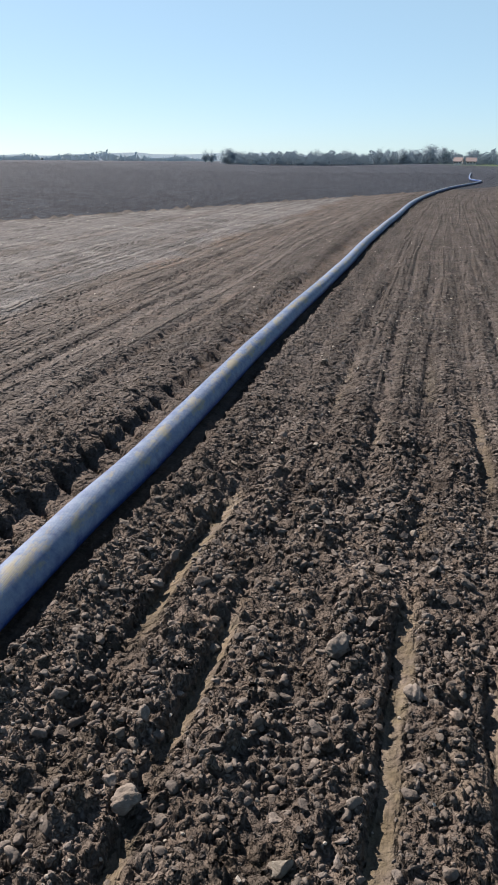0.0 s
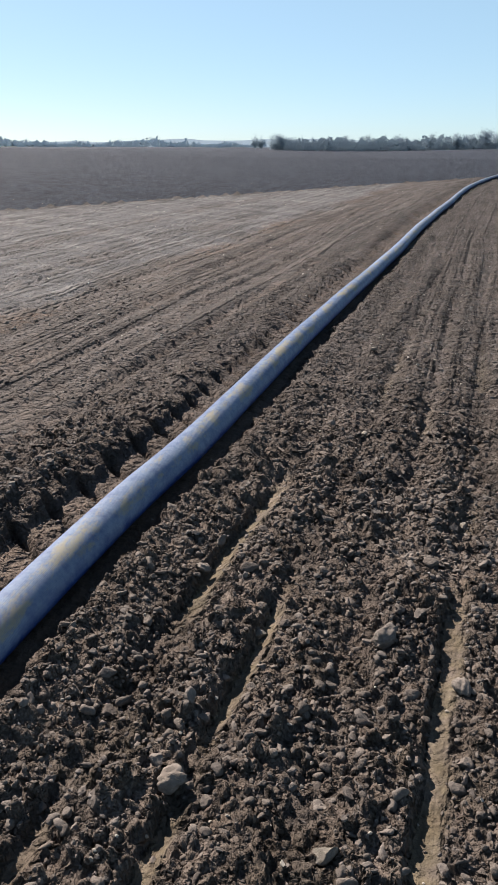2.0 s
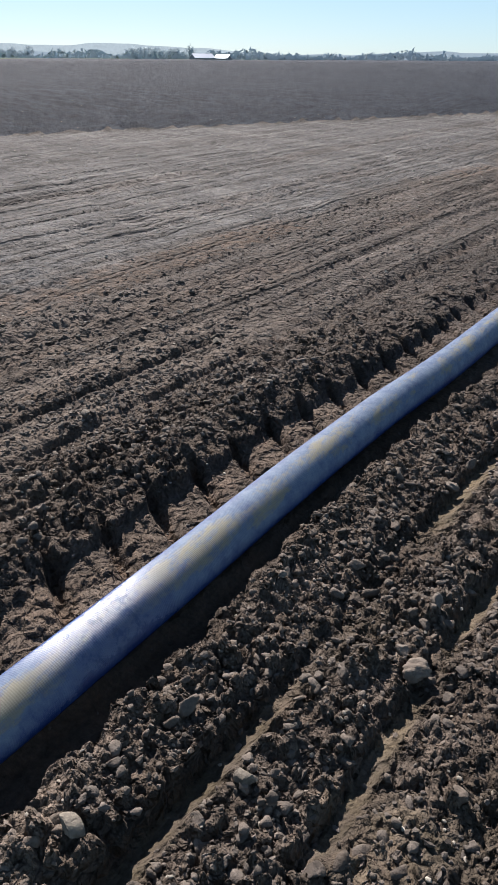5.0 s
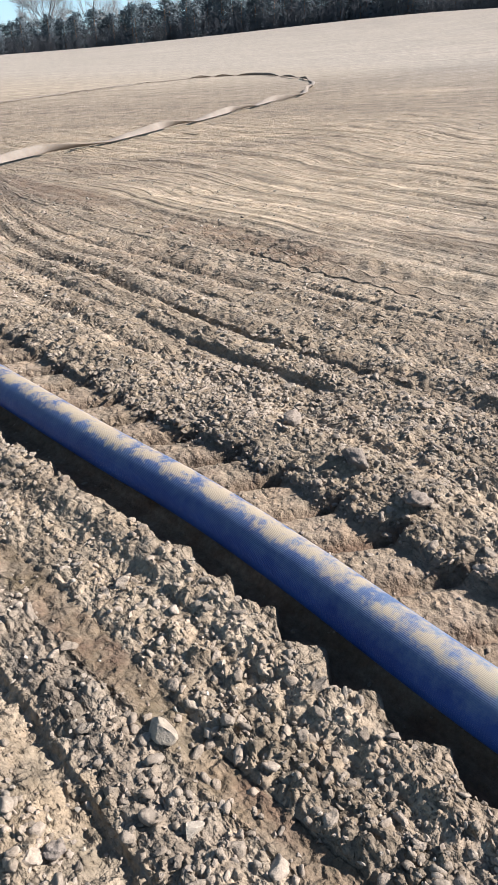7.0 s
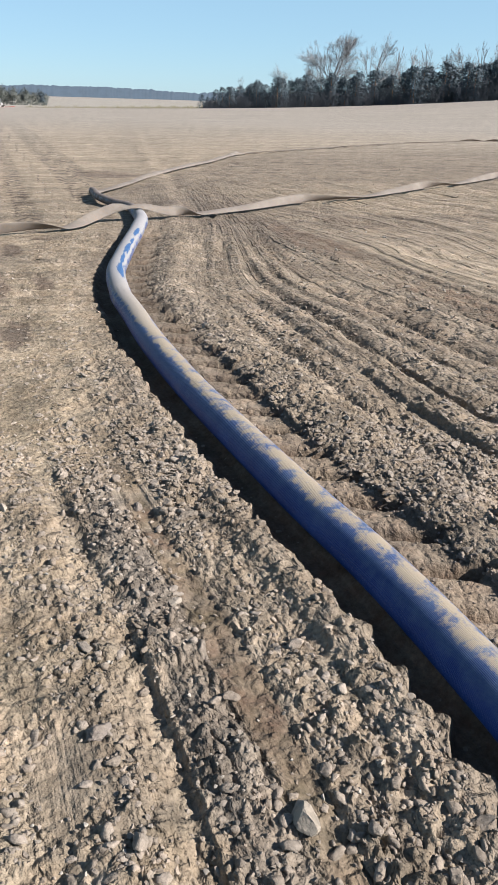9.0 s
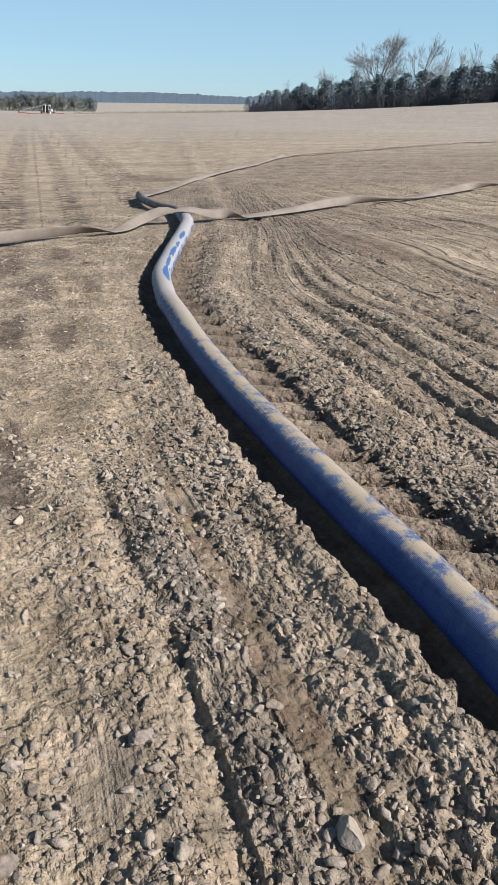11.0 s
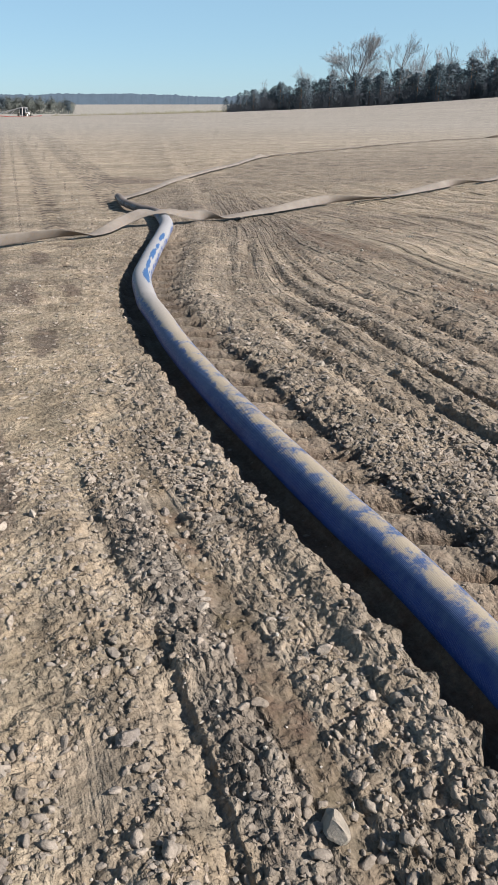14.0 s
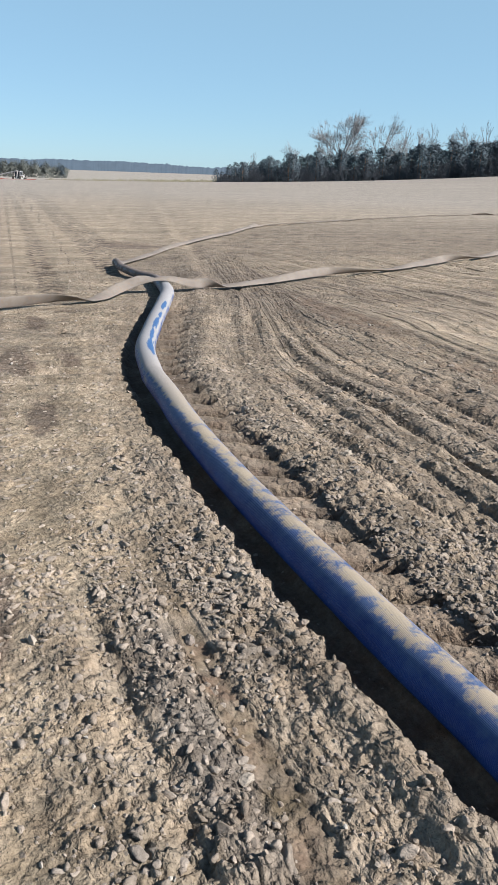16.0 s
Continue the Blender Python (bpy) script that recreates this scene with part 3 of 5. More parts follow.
    # wide tracks that sweep across the open field
    sweep = np.hypot(x + 44, y + 40)
    z += -0.02 * np.clip(np.cos(2 * np.pi * sweep / 1.9 + 2.2 * wave(x * 0.08, y * 0.08, 41)), 0, 1) ** 8 * np.maximum(open_, path) * step(60, 20, r) * step(2.5, 5, r)
    # crumbs
    trail = bare * east * step(8, 3, r) * (1 - 0.6 * step(0.2, -0.6, y) * (row_no > 0.5))
    trodden = step(1.1, 0.75, np.hypot((x + 0.28) / 0.17, (y - 0.93) / 0.24) + 0.3 * wave(x * 9, y * 9, 58))
    pressed = smooth_patches(x, y)
    trail = np.maximum(trail, 0.6 * trodden)
    rough = (1 - path * (0.45 + 0.4 * step(1.6, 3.2, r))) * (1 - open_ * (0.60 - 0.35 * step(0, 2, y))) * (1 - hollow * (0.85 - 0.35 * step(-0.05, -0.12, s))) * (1 - (0.85 - 0.5 * step(0.2, -0.6, y)) * trail) * (1 - step(-0.8, -1.1, s) * (0.25 + 0.4 * step(0, 1.5, y)))
    rough = np.maximum(rough * (1 - 0.75 * step(-8, -11, y)), 0.8 * wedge_of(x, y) * step(-25, -16, y))
    rough = np.maximum(rough, 1.5 * dark)
    z += 0.015 * wave(x * 1.9, y * 1.9, 15) * rough + 0.009 * wave(x * 6, y * 6, 16) * rough
    rough = rough * (1 - 0.36 * step(0.5, -0.6, y))
    rough = rough * (1 - 0.85 * pressed)
    heap = step(-0.35, 0.45, wave(x * 2.6, y * 2.6, 52) + 0.5 * (crown - 0.5))
    z += rough * step(16, 6, r) * (0.008 * wave(x * 14, y * 14, 17) + 0.006 * wave(x * 33, y * 33, 18))
    z += (0.25 + 0.75 * rough) * 0.0032 * wave(x * 70, y * 70, 19) * step(6, 3, r)
    z += rough * (0.030 * lumps(x * 14, y * 14, 50) * step(10, 3.5, r) * heap + (0.020 * lumps(x * 27, y * 27, 60) + 0.009 * lumps(x * 55, y * 55, 80)) * step(7, 3.5, r))
    z += dark * 0.09 * lumps(x * 5, y * 5, 70) * step(60, 25, r) + 0.05 * dark * step(60, 20, r)
    # moist floor; shade of lug gaps, slits and eastern pit put into it
    moist_shade = hollow * (0.75 - 0.30 * lug + 0.4 * step(0.0, 0.06, s))
    moist_shade = np.maximum(np.maximum(moist_shade * (1 - 0.45 * step(0, 2, y)), slit), tread)
    moist_shade = np.maximum(moist_shade, 0.95 * bare * east * (row_no < 0.5) * (row_no > -0.5) * step(0.2, -0.6, y) * (0.7 + 0.5 * wave(x * 5, y * 5, 65)))
    moist_shade = np.maximum(moist_shade, 0.3 * step(125, 150, r) * step(232, 222, r) * step(-60, -90, y))
    grey = open_ * (1 - facing_tone(x, y)) * (1 - dark)
    gap_shade = 0.85 * step(2.2, 6, r) * (1 - facing_tone(x, y)) ** 1.5 * (1 - open_) * (1 - dark)
    patch = step(0.35, 0.6, wave(x * 3.1, y * 3.1, 35)) * step(0.3, 0.5, s) * step(2.2, 1.4, r)
    trail = np.maximum(trail * (1 - 0.6 * path), 0.45 * patch)
    # the ridge of grey clods between the furrows and the path
    band = step(0.60, 0.65, s) * step(0.80, 0.76, s) * step(-2.8, -2.0, y) * step(-0.3, -0.8, y) * (0.6 + 0.5 * wave(x * 4, y * 4, 64))
    grey, pale = np.maximum(grey, 0.38 * np.clip(band, 0, 1)), pale * (1 - 0.12 * np.clip(band, 0, 1))
    straw = step(228, 240, r) * step(-60, -120, y)
    green = step(330, 380, y) * step(70, 120, x) * step(1200, 900, y) + step(420, 520, y) * step(-330, -420, x) * 0.6
    return z, dict(pale=np.clip(pale * (1 - dark), 0, 1), moist_shade=np.clip(moist_shade, 0, 1), grey=grey, path=path * step(-6.5, -3.0, y), gap_shade=gap_shade, far=0.6 * step(12, 60, r) * step(0.1, -0.5, y / np.maximum(r, 1)), crumb=np.clip(rough, 0, 1.2) * (0.42 + 0.62 * step(-0.5, 1.8, y)), trail=np.clip(trail, 0, 1), dark=np.clip(dark, 0, 1), across=s, along=u, firm=path * step(-16, -9, y), south=step(-9, -14, y), scored=np.maximum((0.4 + 0.6 * step(-1, 2, y)) * step(-0.75, -1.0, s), 0.75 * step(0.35, 0.5, s) * step(-0.5, 2, y)) * step(2.6, 4.5, r) * (1 - dark), damp=damp_patches(x, y), lane=lane_d, lane_u=lane_u, lanes=step(-6.5, -9.0, y) * step(0.5, 0.9, s) * step(75, 25, r), edge=edge_of(x, y), upland=0.75 * step(40, 60, y), straw=straw, green=np.clip(green, 0, 1))


def height(x, y):
    return relief(np.array([float(x)]), np.array([float(y)]))[0][0]


def mesh_of(name, verts, faces, mats, smooth=True, attrs=None, normals=None):
    """A mesh from arrays of corners and of triangles or quads."""
    me = bpy.data.meshes.new(name)
    faces = np.asarray(faces)
    n = faces.shape[1]
    me.vertices.add(len(verts))
    me.vertices.foreach_set("co", np.asarray(verts, np.float32).ravel())
    me.loops.add(faces.size)
    me.loops.foreach_set("vertex_index", faces.astype(np.int32).ravel())
    me.polygons.add(len(faces))
    me.polygons.foreach_set("loop_start", np.arange(0, faces.size, n, dtype=np.int32))
    me.polygons.foreach_set("use_smooth", np.full(len(faces), smooth))
    for key, values in (attrs or {}).items():
        me.attributes.new(key, "FLOAT", "POINT").data.foreach_set("value", np.asarray(values, np.float32))
    for m in mats if isinstance(mats, (list, tuple)) else [mats]:
        me.materials.append(m)
    me.update(calc_edges=True)
    me.validate()
    if normals is not None:
        me.normals_split_custom_set_from_vertices(normals)
    return me


def empty(name, m, label, category, group="", kind=""):
    ob = new(name)
    ob.matrix_world = m
    ob.empty_display_size = 0.2
    return tagged(ob, label, category, group, kind)


def child(name, me, parent, label=""):
    ob = new(name, me)
    ob.parent = parent
    return tagged(ob, label)


# ---- ground ----
def build_ground():
    r = [0.02, 0.14, 0.30, 0.45, 0.57, 0.66, 0.72]
    for top, rate in ((4.5, 0.0043), (7, 0.006), (14, 0.008), (40, 0.018), (90, 0.035), (4200, 0.08)):
        while r[-1] < top:
            r.append(r[-1] * (1 + rate))
    split = next(k for k, q in enumerate(r) if q > 4.5)
    r = np.array(r)
    # close by twice as many corners a ring as further out
    fine = np.radians(np.concatenate([np.arange(-28, 194, 0.215), np.arange(194, 332, 1.0)]))
    fine = fine[:len(fine) // 2 * 2]
    coarse = fine[::2]
    n, m = len(fine), len(coarse)
    a = np.concatenate([np.tile(fine, split), np.tile(coarse, len(r) - split)])
    d = np.concatenate([np.repeat(r[:split], n), np.repeat(r[split:], m)])
    x, y = -0.2 - np.sin(a) * d, 0.03 + np.cos(a) * d
    z, attrs = relief(x, y)

    def band(first, rings, n):
        i, j = np.meshgrid(np.arange(rings - 1), np.arange(n), indexing="ij")
        k = (j + 1) % n
        p, q, t, w = first + i * n + j, first + (i + 1) * n + j, first + (i + 1) * n + k, first + i * n + k
        return np.concatenate([np.stack([p, w, t], -1).reshape(-1, 3), np.stack([p, t, q], -1).reshape(-1, 3)])

    base = split * n
    j = np.arange(m)
    inner, outer, k = (split - 1) * n + 2 * j, base + j, base + (j + 1) % m
    after = (split - 1) * n + (2 * j + 2) % n
    seam = np.concatenate([np.stack([inner, inner + 1, outer], 1), np.stack([inner + 1, k, outer], 1), np.stack([inner + 1, after, k], 1)])
    faces = np.concatenate([band(0, split, n), band(base, len(r) - split, m), seam])
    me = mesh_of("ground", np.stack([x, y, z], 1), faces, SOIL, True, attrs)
    ob = new("ground", me)
    return tagged(ob, "grey-brown tilled field soil with clods, harrow rows and wheel tracks", "ground", kind="structure")


build_ground()


# ---- clods ----
def ball(level):
    bm = bmesh.new()
    bmesh.ops.create_icosphere(bm, subdivisions=level, radius=1.0)
    v = np.array([p.co[:] for p in bm.verts])
    f = np.array([[p.index for p in q.verts] for q in bm.faces])
    bm.free()
    return v, f


def lumpy(level, k, rough=0.28, cuts=5, hard=False):
    """A crumb of soil or a stone about 1 across its half width."""
    v, f = ball(level)
    rng = np.random.default_rng(k)
    out = v.copy()
    for _ in range(cuts):
        w = rng.normal(size=3)
        w /= np.linalg.norm(w)
        cut = rng.uniform(0.42, 0.75) if hard else rng.uniform(0.35, 0.8)
        out -= np.clip(out @ w - cut, 0, None)[:, None] * w * (1.0 if hard else 0.8)
    bulge = np.zeros(len(v))
    for size in (1.6, 2.9, 5.3):
        for _ in range(4):
            bulge += np.sin(v @ rng.normal(size=3) * size + rng.uniform(0, 6.28)) / size
    out *= (1 + rough * 0.5 * bulge + rough * 0.35 * (rng.random(len(v)) - 0.5))[:, None]
    return out * np.array([rng.uniform(0.85, 1.25), rng.uniform(0.7, 1.0), rng.uniform(0.55, 0.85)]), f


def joined(name, shapes, places, sizes, sink, material, smooth):
    """One mesh of many crumbs, each turned and sized by chance."""
    verts, faces, tone, base = [], [], [], 0
    pick = RNG.integers(0, len(shapes), len(places))
    turn = RNG.uniform(0, 2 * np.pi, (len(places), 2))
    z, attrs = relief(places[:, 0], places[:, 1])
    for k, (v, f) in enumerate(shapes):
        m = pick == k
        n = m.sum()
        if not n:
            continue
        c, s_ = np.cos(turn[m, 0])[:, None], np.sin(turn[m, 0])[:, None]
        c2, s2 = np.cos(turn[m, 1] * 0.12)[:, None], np.sin(turn[m, 1] * 0.12)[:, None]
        vx, vy, vz = v[None, :, 0], v[None, :, 1], v[None, :, 2]
        vy, vz = vy * c2 - vz * s2, vy * s2 + vz * c2
        p = np.stack([vx * c - vy * s_, vx * s_ + vy * c, vz + 0 * vx * c], -1) * sizes[m][:, None, None]
        p += np.stack([places[m, 0], places[m, 1], z[m] + sizes[m] * sink], -1)[:, None, :]
        verts.append(p.reshape(-1, 3))
        faces.append((f[None] + (base + np.arange(n) * len(v))[:, None, None]).reshape(-1, 3))
        tone.append(np.repeat(np.stack([attrs[q][m] for q in ("pale", "grey", "dark")], 1), len(v), 0))
        base += n * len(v)
    me = mesh_of(name, np.vstack(verts), np.vstack(faces), material, smooth, dict(zip(("pale", "grey", "dark"), np.concatenate(tone).T)))
    return new(name, me)


def sow(count, r0, r1, lo, hi, power, thinning=False):
    """Places and half widths of crumbs round the standing place, thick on rows, thin in tracks and on firm soil."""
    a = np.radians(RNG.uniform(-25, 192, count))
    r = r0 * (r1 / r0) ** RNG.random(count) if thinning else np.sqrt(RNG.uniform(r0 * r0, r1 * r1, count))
    x, y = -0.2 - np.sin(a) * r, 0.03 + np.cos(a) * r
    s, u, _, path, open_, _, dark = zones(x, y)
    cut, bare, crown, _ = furrow(x, y, s, u)
    rows = np.maximum(cut, bare) * ((s > 0.3) | (s < -0.7))
    bed = ((s > -0.47 + 0.13 * step(0.5, -1.5, y)) & (s < 0.20 - narrowing(y))).astype(float)
    clump = 0.45 + 0.4 * crown + 0.6 * wave(x * 2.3, y * 2.3, 25) + 0.3 * wave(x * 7, y * 7, 26)
    keep = (1 - (0.95 - 0.4 * step(0.2, -0.8, y)) * rows) * (1 - bed * (0.75 + 0.2 * (s > -0.13))) * (1 - 0.75 * np.exp(-((s + 0.46) / 0.15) ** 2) * step(-1.0, 1.0, y)) * (1 - 0.45 * path) * (1 - 0.65 * open_ * (1 - dark)) * np.clip(clump, 0.12, 1)
    m = RNG.random(count) < keep * (1 - 0.85 * smooth_patches(x, y))
    t = RNG.random(m.sum())
    shrink = 1 - 0.45 * open_[m] * (1 - dark[m])
    shrink = shrink * (1 - 0.4 * bed[m])
    size = shrink * (lo ** (1 - power) + t * (hi ** (1 - power) - lo ** (1 - power))) ** (1 / (1 - power))
    return np.stack([x[m], y[m]], 1), size


LARGE = [lumpy(3, k, 0.20, 9, True) for k in range(12)]
ROUND = [lumpy(2, 20 + k, 0.26, 7, True) for k in range(16)]
SMALL = [lumpy(1, 40 + k, 0.42) for k in range(14)]
FLAT = [(v * np.array([1.3, 1.1, 0.6]), f) for v, f in SMALL]
p, w = sow(1000, 0.72, 3.2, 0.018, 0.030, 3.4)
tagged(joined("large_clod", LARGE, p, w, -0.05, CLOD, True), "larger angular clods of dry grey-brown soil", "clods", kind="stuff")
p, w = sow(12500, 0.72, 3.4, 0.010, 0.021, 2.4)
tagged(joined("soil_clod", ROUND, p, w, 0.0, CLOD, True), "loose grey-brown clods of dry soil on the rows", "clods", kind="stuff")
p, w = sow(37000, 0.72, 3.4, 0.005, 0.0105, 1.6)
tagged(joined("small_clod", SMALL, p, w, 0.08, CLOD, False), "small angular clods of dry soil", "clods", kind="stuff")
p, w = sow(46000, 2.6, 9.0, 0.007, 0.021, 2.3, True)
tagged(joined("bank_clod", FLAT, p, w, 0.1, CLOD, False), "dry clods heaped along the wheel tracks", "clods", kind="stuff")
p, w = sow(17000, 3.5, 30, 0.008, 0.024, 2.6, True)
tagged(joined("field_clod", FLAT, p, w, 0.05, CLOD, False), "scattered dry clods further out on the field", "clods", kind="stuff")


def pebbles():
    """Small pale stones strewn over the whole field."""
    a, r = np.radians(RNG.uniform(-25, 192, 3600)), 0.6 * (30 / 0.6) ** (RNG.random(3600) ** 0.55)
    at = np.stack([-0.2 - np.sin(a) * r, 0.03 + np.cos(a) * r], 1)
    s = beside(at[:, 0], at[:, 1])[0]
    at, r = at[(s < -0.35) | (s > 0.2)], r[(s < -0.35) | (s > 0.2)]
    tagged(joined("pebble", SMALL, at, RNG.uniform(0.004, 0.008, len(at)) * np.clip(r / 3.5, 1, 2.2), 0.3, PEBBLE, False), "small pale pebbles strewn over the soil", "pebbles", kind="stuff")


def field_stones():
    """Single stones and large clods that stand out from the rest."""
    rng = np.random.default_rng(5)
    shapes = [mesh_of("stone", v * 1.0, f, STONE, False) for v, f in (lumpy(3, 90 + k, 0.06, 11, True) for k in range(6))]
    # stones to the south get the paler colour
    dry = [mesh_of("stone", v * np.array([1.15, 0.85, 1.0]), f, PALE_STONE, False) for v, f in (lumpy(3, 140 + k, 0.10, 12, True) for k in range(4))]
    lumps_ = [mesh_of("clod", v * 1.0, f, CLOD, True, {"pale": np.full(len(v), 0.12), "grey": np.full(len(v), 0.0)}) for v, f in (lumpy(4, 120 + k, 0.34) for k in range(5))]
    spots = [(-0.935, -0.89, 0.056, 1), (-1.03, -1.71, 0.024, 1), (-0.80, -0.66, 0.032, 1), (-0.62, -1.335, 0.032, 0), (-0.219, 2.122, 0.030, 1),
             (0.02, 1.30, 0.034, 1), (-0.36, 1.46, 0.042, 0), (-0.47, 2.43, 0.034, 0), (0.177, 2.085, 0.045, 0), (0.16, 3.85, 0.030, 1),
             (-0.70, 2.46, 0.032, 0), (-1.72, 1.62, 0.036, 0), (-2.05, 2.30, 0.035, 1), (-1.98, 3.42, 0.032, 1), (-0.62, 0.97, 0.033, 1),
             (-0.88, 0.70, 0.036, 1), (-2.35, -2.5, 0.032, 1), (-2.6, -3.3, 0.032, 1), (-2.5, -4.2, 0.036, 1), (-2.15, -1.1, 0.065, 0),
             (-2.05, -0.8, 0.055, 0), (-2.3, -1.5, 0.05, 0), (0.55, 2.9, 0.028, 1), (0.72, 3.7, 0.03, 0), (0.4, 1.9, 0.034, 0), (-0.05, -1.5, 0.03, 1),
             (-0.4, -2.0, 0.026, 1), (-0.7, -2.5, 0.024, 1), (-0.25, -1.15, 0.036, 0), (-0.6, -0.85, 0.03, 0)]
    for _ in range(46):
        a, r = radians(rng.uniform(-30, 205)), rng.uniform(1.3, 7.5)
        spots.append((-0.2 - math.sin(a) * r, 0.03 + math.cos(a) * r, rng.uniform(0.016, 0.034), int(rng.random() < 0.6)))
    for x, y, w_, hard in spots:
        s = beside(np.array([x]), np.array([y]))[0][0]
        if -0.3 < s < 0.2:
            continue
        ob = new("stone" if hard else "clod", (dry if y < 0 and hard else shapes if hard else lumps_)[rng.integers(0, 4)])
        ob.matrix_world = pose(x, y, height(x, y) + w_ * 0.28, rng.uniform(-20, 20), rng.uniform(-20, 20), rng.uniform(0, 360)) @ Matrix.Scale(w_, 4)
        if hard:
            tagged(ob, "pale angular field stone lying on the tilled soil", "stone", "stones on the field")
        else:
            tagged(ob, "large lumpy clod of grey-brown dry soil", "clod", "large clods on the field")


pebbles()
field_stones()


# ---- hoses ----
def swept(name, line, section, material, attrs_at=None):
    """A tube along a line of places; section(i) gives the corners across it as rows of (sideways, up)."""
    line = np.asarray(line, float)
    along = np.gradient(line, axis=0)
    along /= np.linalg.norm(along, axis=1)[:, None]
    side = np.stack([along[:, 1], -along[:, 0], 0 * along[:, 0]], 1)
    side /= np.linalg.norm(side, axis=1)[:, None]
    up = np.cross(side, along)
    rings, extra = [], {}
    for i in range(len(line)):
        sec = section(i)
        rings.append(line[i] + sec[:, :1] * side[i] + sec[:, 1:2] * up[i])
        if attrs_at:
            for key, v in attrs_at(i, sec).items():
                extra.setdefault(key, []).append(v)
    n, m = len(rings), len(rings[0])
    i, j = np.meshgrid(np.arange(n - 1), np.arange(m), indexing="ij")
    k = (j + 1) % m
    faces = np.stack([i * m + j, i * m + k, (i + 1) * m + k, (i + 1) * m + j], -1).reshape(-1, 4)
    return mesh_of(name, np.vstack(rings), faces, material, True, {q: np.concatenate(v) for q, v in extra.items()})


HOSE_R = 0.080


def bed(x, y):
    """The floor on which the hose lies, without crumbs."""
    return land(x, y) - 0.028 * step(45, 20, np.abs(y)) * step(-8.6, -7.6, y)


def wander(y):
    """How far the hose strays to the west from the middle of its track."""
    return np.interp(y, [0.5, 0.9, 1.3, 1.8, 2.2, 2.7, 3.2, 4.0, 7.0, 12.0], [0, -0.005, -0.02, -0.036, -0.048, -0.056, -0.066, -0.078, -0.072, 0])


def hose_piece(name, line, ring, ribs, parent, label="", radius=HOSE_R):
    y = line[:, 1]
    x = line[:, 0] + wander(y)
    z = bed(x, y) + radius * 0.93 + 0.006 * wave(y * 0.9, y * 0 + 3, 77)
    a = np.linspace(0, 2 * np.pi, ring, endpoint=False)
    rib = 1 + (0.0075 if ribs else 0) * np.array([0, 1, 0, -1])[np.arange(ring) % 4]
    radius = radius * (1 - 0.28 * step(-8.8, -9.8, y))
    sag = 1.04 + 0.015 * wave(y * 1.3, y * 0 + 9, 78)
    run = np.concatenate([[0], np.cumsum(np.hypot(np.diff(x), np.diff(y)))])

    def section(i):
        return np.stack([np.cos(a) * radius[i] * sag[i] * rib, np.sin(a) * radius[i] / sag[i] * rib], 1)

    def marks(i, sec):
        return {"run": np.full(ring, run[i]), "top": np.sin(a + 0.15 - 0.6 * float(step(0.2, 1.0, y[i]))), "along": np.full(ring, float(step(1.0, -1.5, y[i]))), "worn": np.full(ring, float(step(-3.4, -6.0, y[i]))),
                "soiled": np.full(ring, float(step(-8.9, -9.5, y[i]))), "clean": np.full(ring, float(step(0.92, 1.04, y[i]) * step(1.45, 1.30, y[i]))), "bare": scraped(np.full(ring, y[i]), a)}

    return child(name, swept(name, np.stack([x, y, z], 1), section, HOSE, marks), parent, label)


def scraped(y, a):
    """Patches on the western flank where the dust is rubbed off."""
    best = 0 * y
    for y0, a0, far, wide in ((-5.75, 1.02, 0.26, 0.36), (-6.2, 1.00, 0.18, 0.22), (-6.62, 1.05, 0.24, 0.30), (-7.0, 0.92, 0.13, 0.20), (-7.45, 1.00, 0.22, 0.26), (-5.95, 0.55, 0.05, 0.09)):
        d = np.hypot((y - y0) / far, (a - a0) / wide) + 0.30 * wave(y * 9, a * 5, 71) + 0.18 * wave(y * 23, a * 13, 72)
        best = np.maximum(best, step(1.06, 0.94, d))
    return best


def build_blue_hose():
    top = empty("slurry_hose", pose(0, 0, 0), "round ribbed blue slurry hose with tan dust in a wheel track", "hose")
    near = HOSE_LINE[(HOSE_LINE[:, 1] < 9.0) & (HOSE_LINE[:, 1] > -5.2)]
    far = HOSE_LINE[HOSE_LINE[:, 1] >= 9.05][::6]
    far = np.vstack([far, near[:1]])
    tail = smooth_line([tuple(q) for q in HOSE_LINE[HOSE_LINE[:, 1] <= -5.1][::12]] + [(-4.24, -9.5), (-4.20, -10.05), (-4.25, -10.75), (-4.36, -11.15), (-4.43, -11.45)], 0.04)
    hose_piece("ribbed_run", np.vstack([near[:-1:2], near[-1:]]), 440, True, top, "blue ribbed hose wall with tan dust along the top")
    hose_piece("far_run", far, 20, False, top, "far stretch of the same hose, dull blue-grey")
    hose_piece("dusty_end", tail, 96, False, top, "pale dusty end of the hose with bare blue patches")
    return top


build_blue_hose()


def flat_section(wide, thick, lean, belly):
    """Across a flat hose that leans on its edge by lean radians."""
    t = np.linspace(0, 2 * np.pi, 14, endpoint=False)
    a = np.sign(np.cos(t)) * np.abs(np.cos(t)) ** 0.6 * wide / 2
    b = np.sin(t) * (thick + belly * np.cos(a / wide * np.pi)) / 2
    c, s_ = math.cos(lean), math.sin(lean)
    return np.stack([a * c - b * s_, a * s_ + b * c], 1)


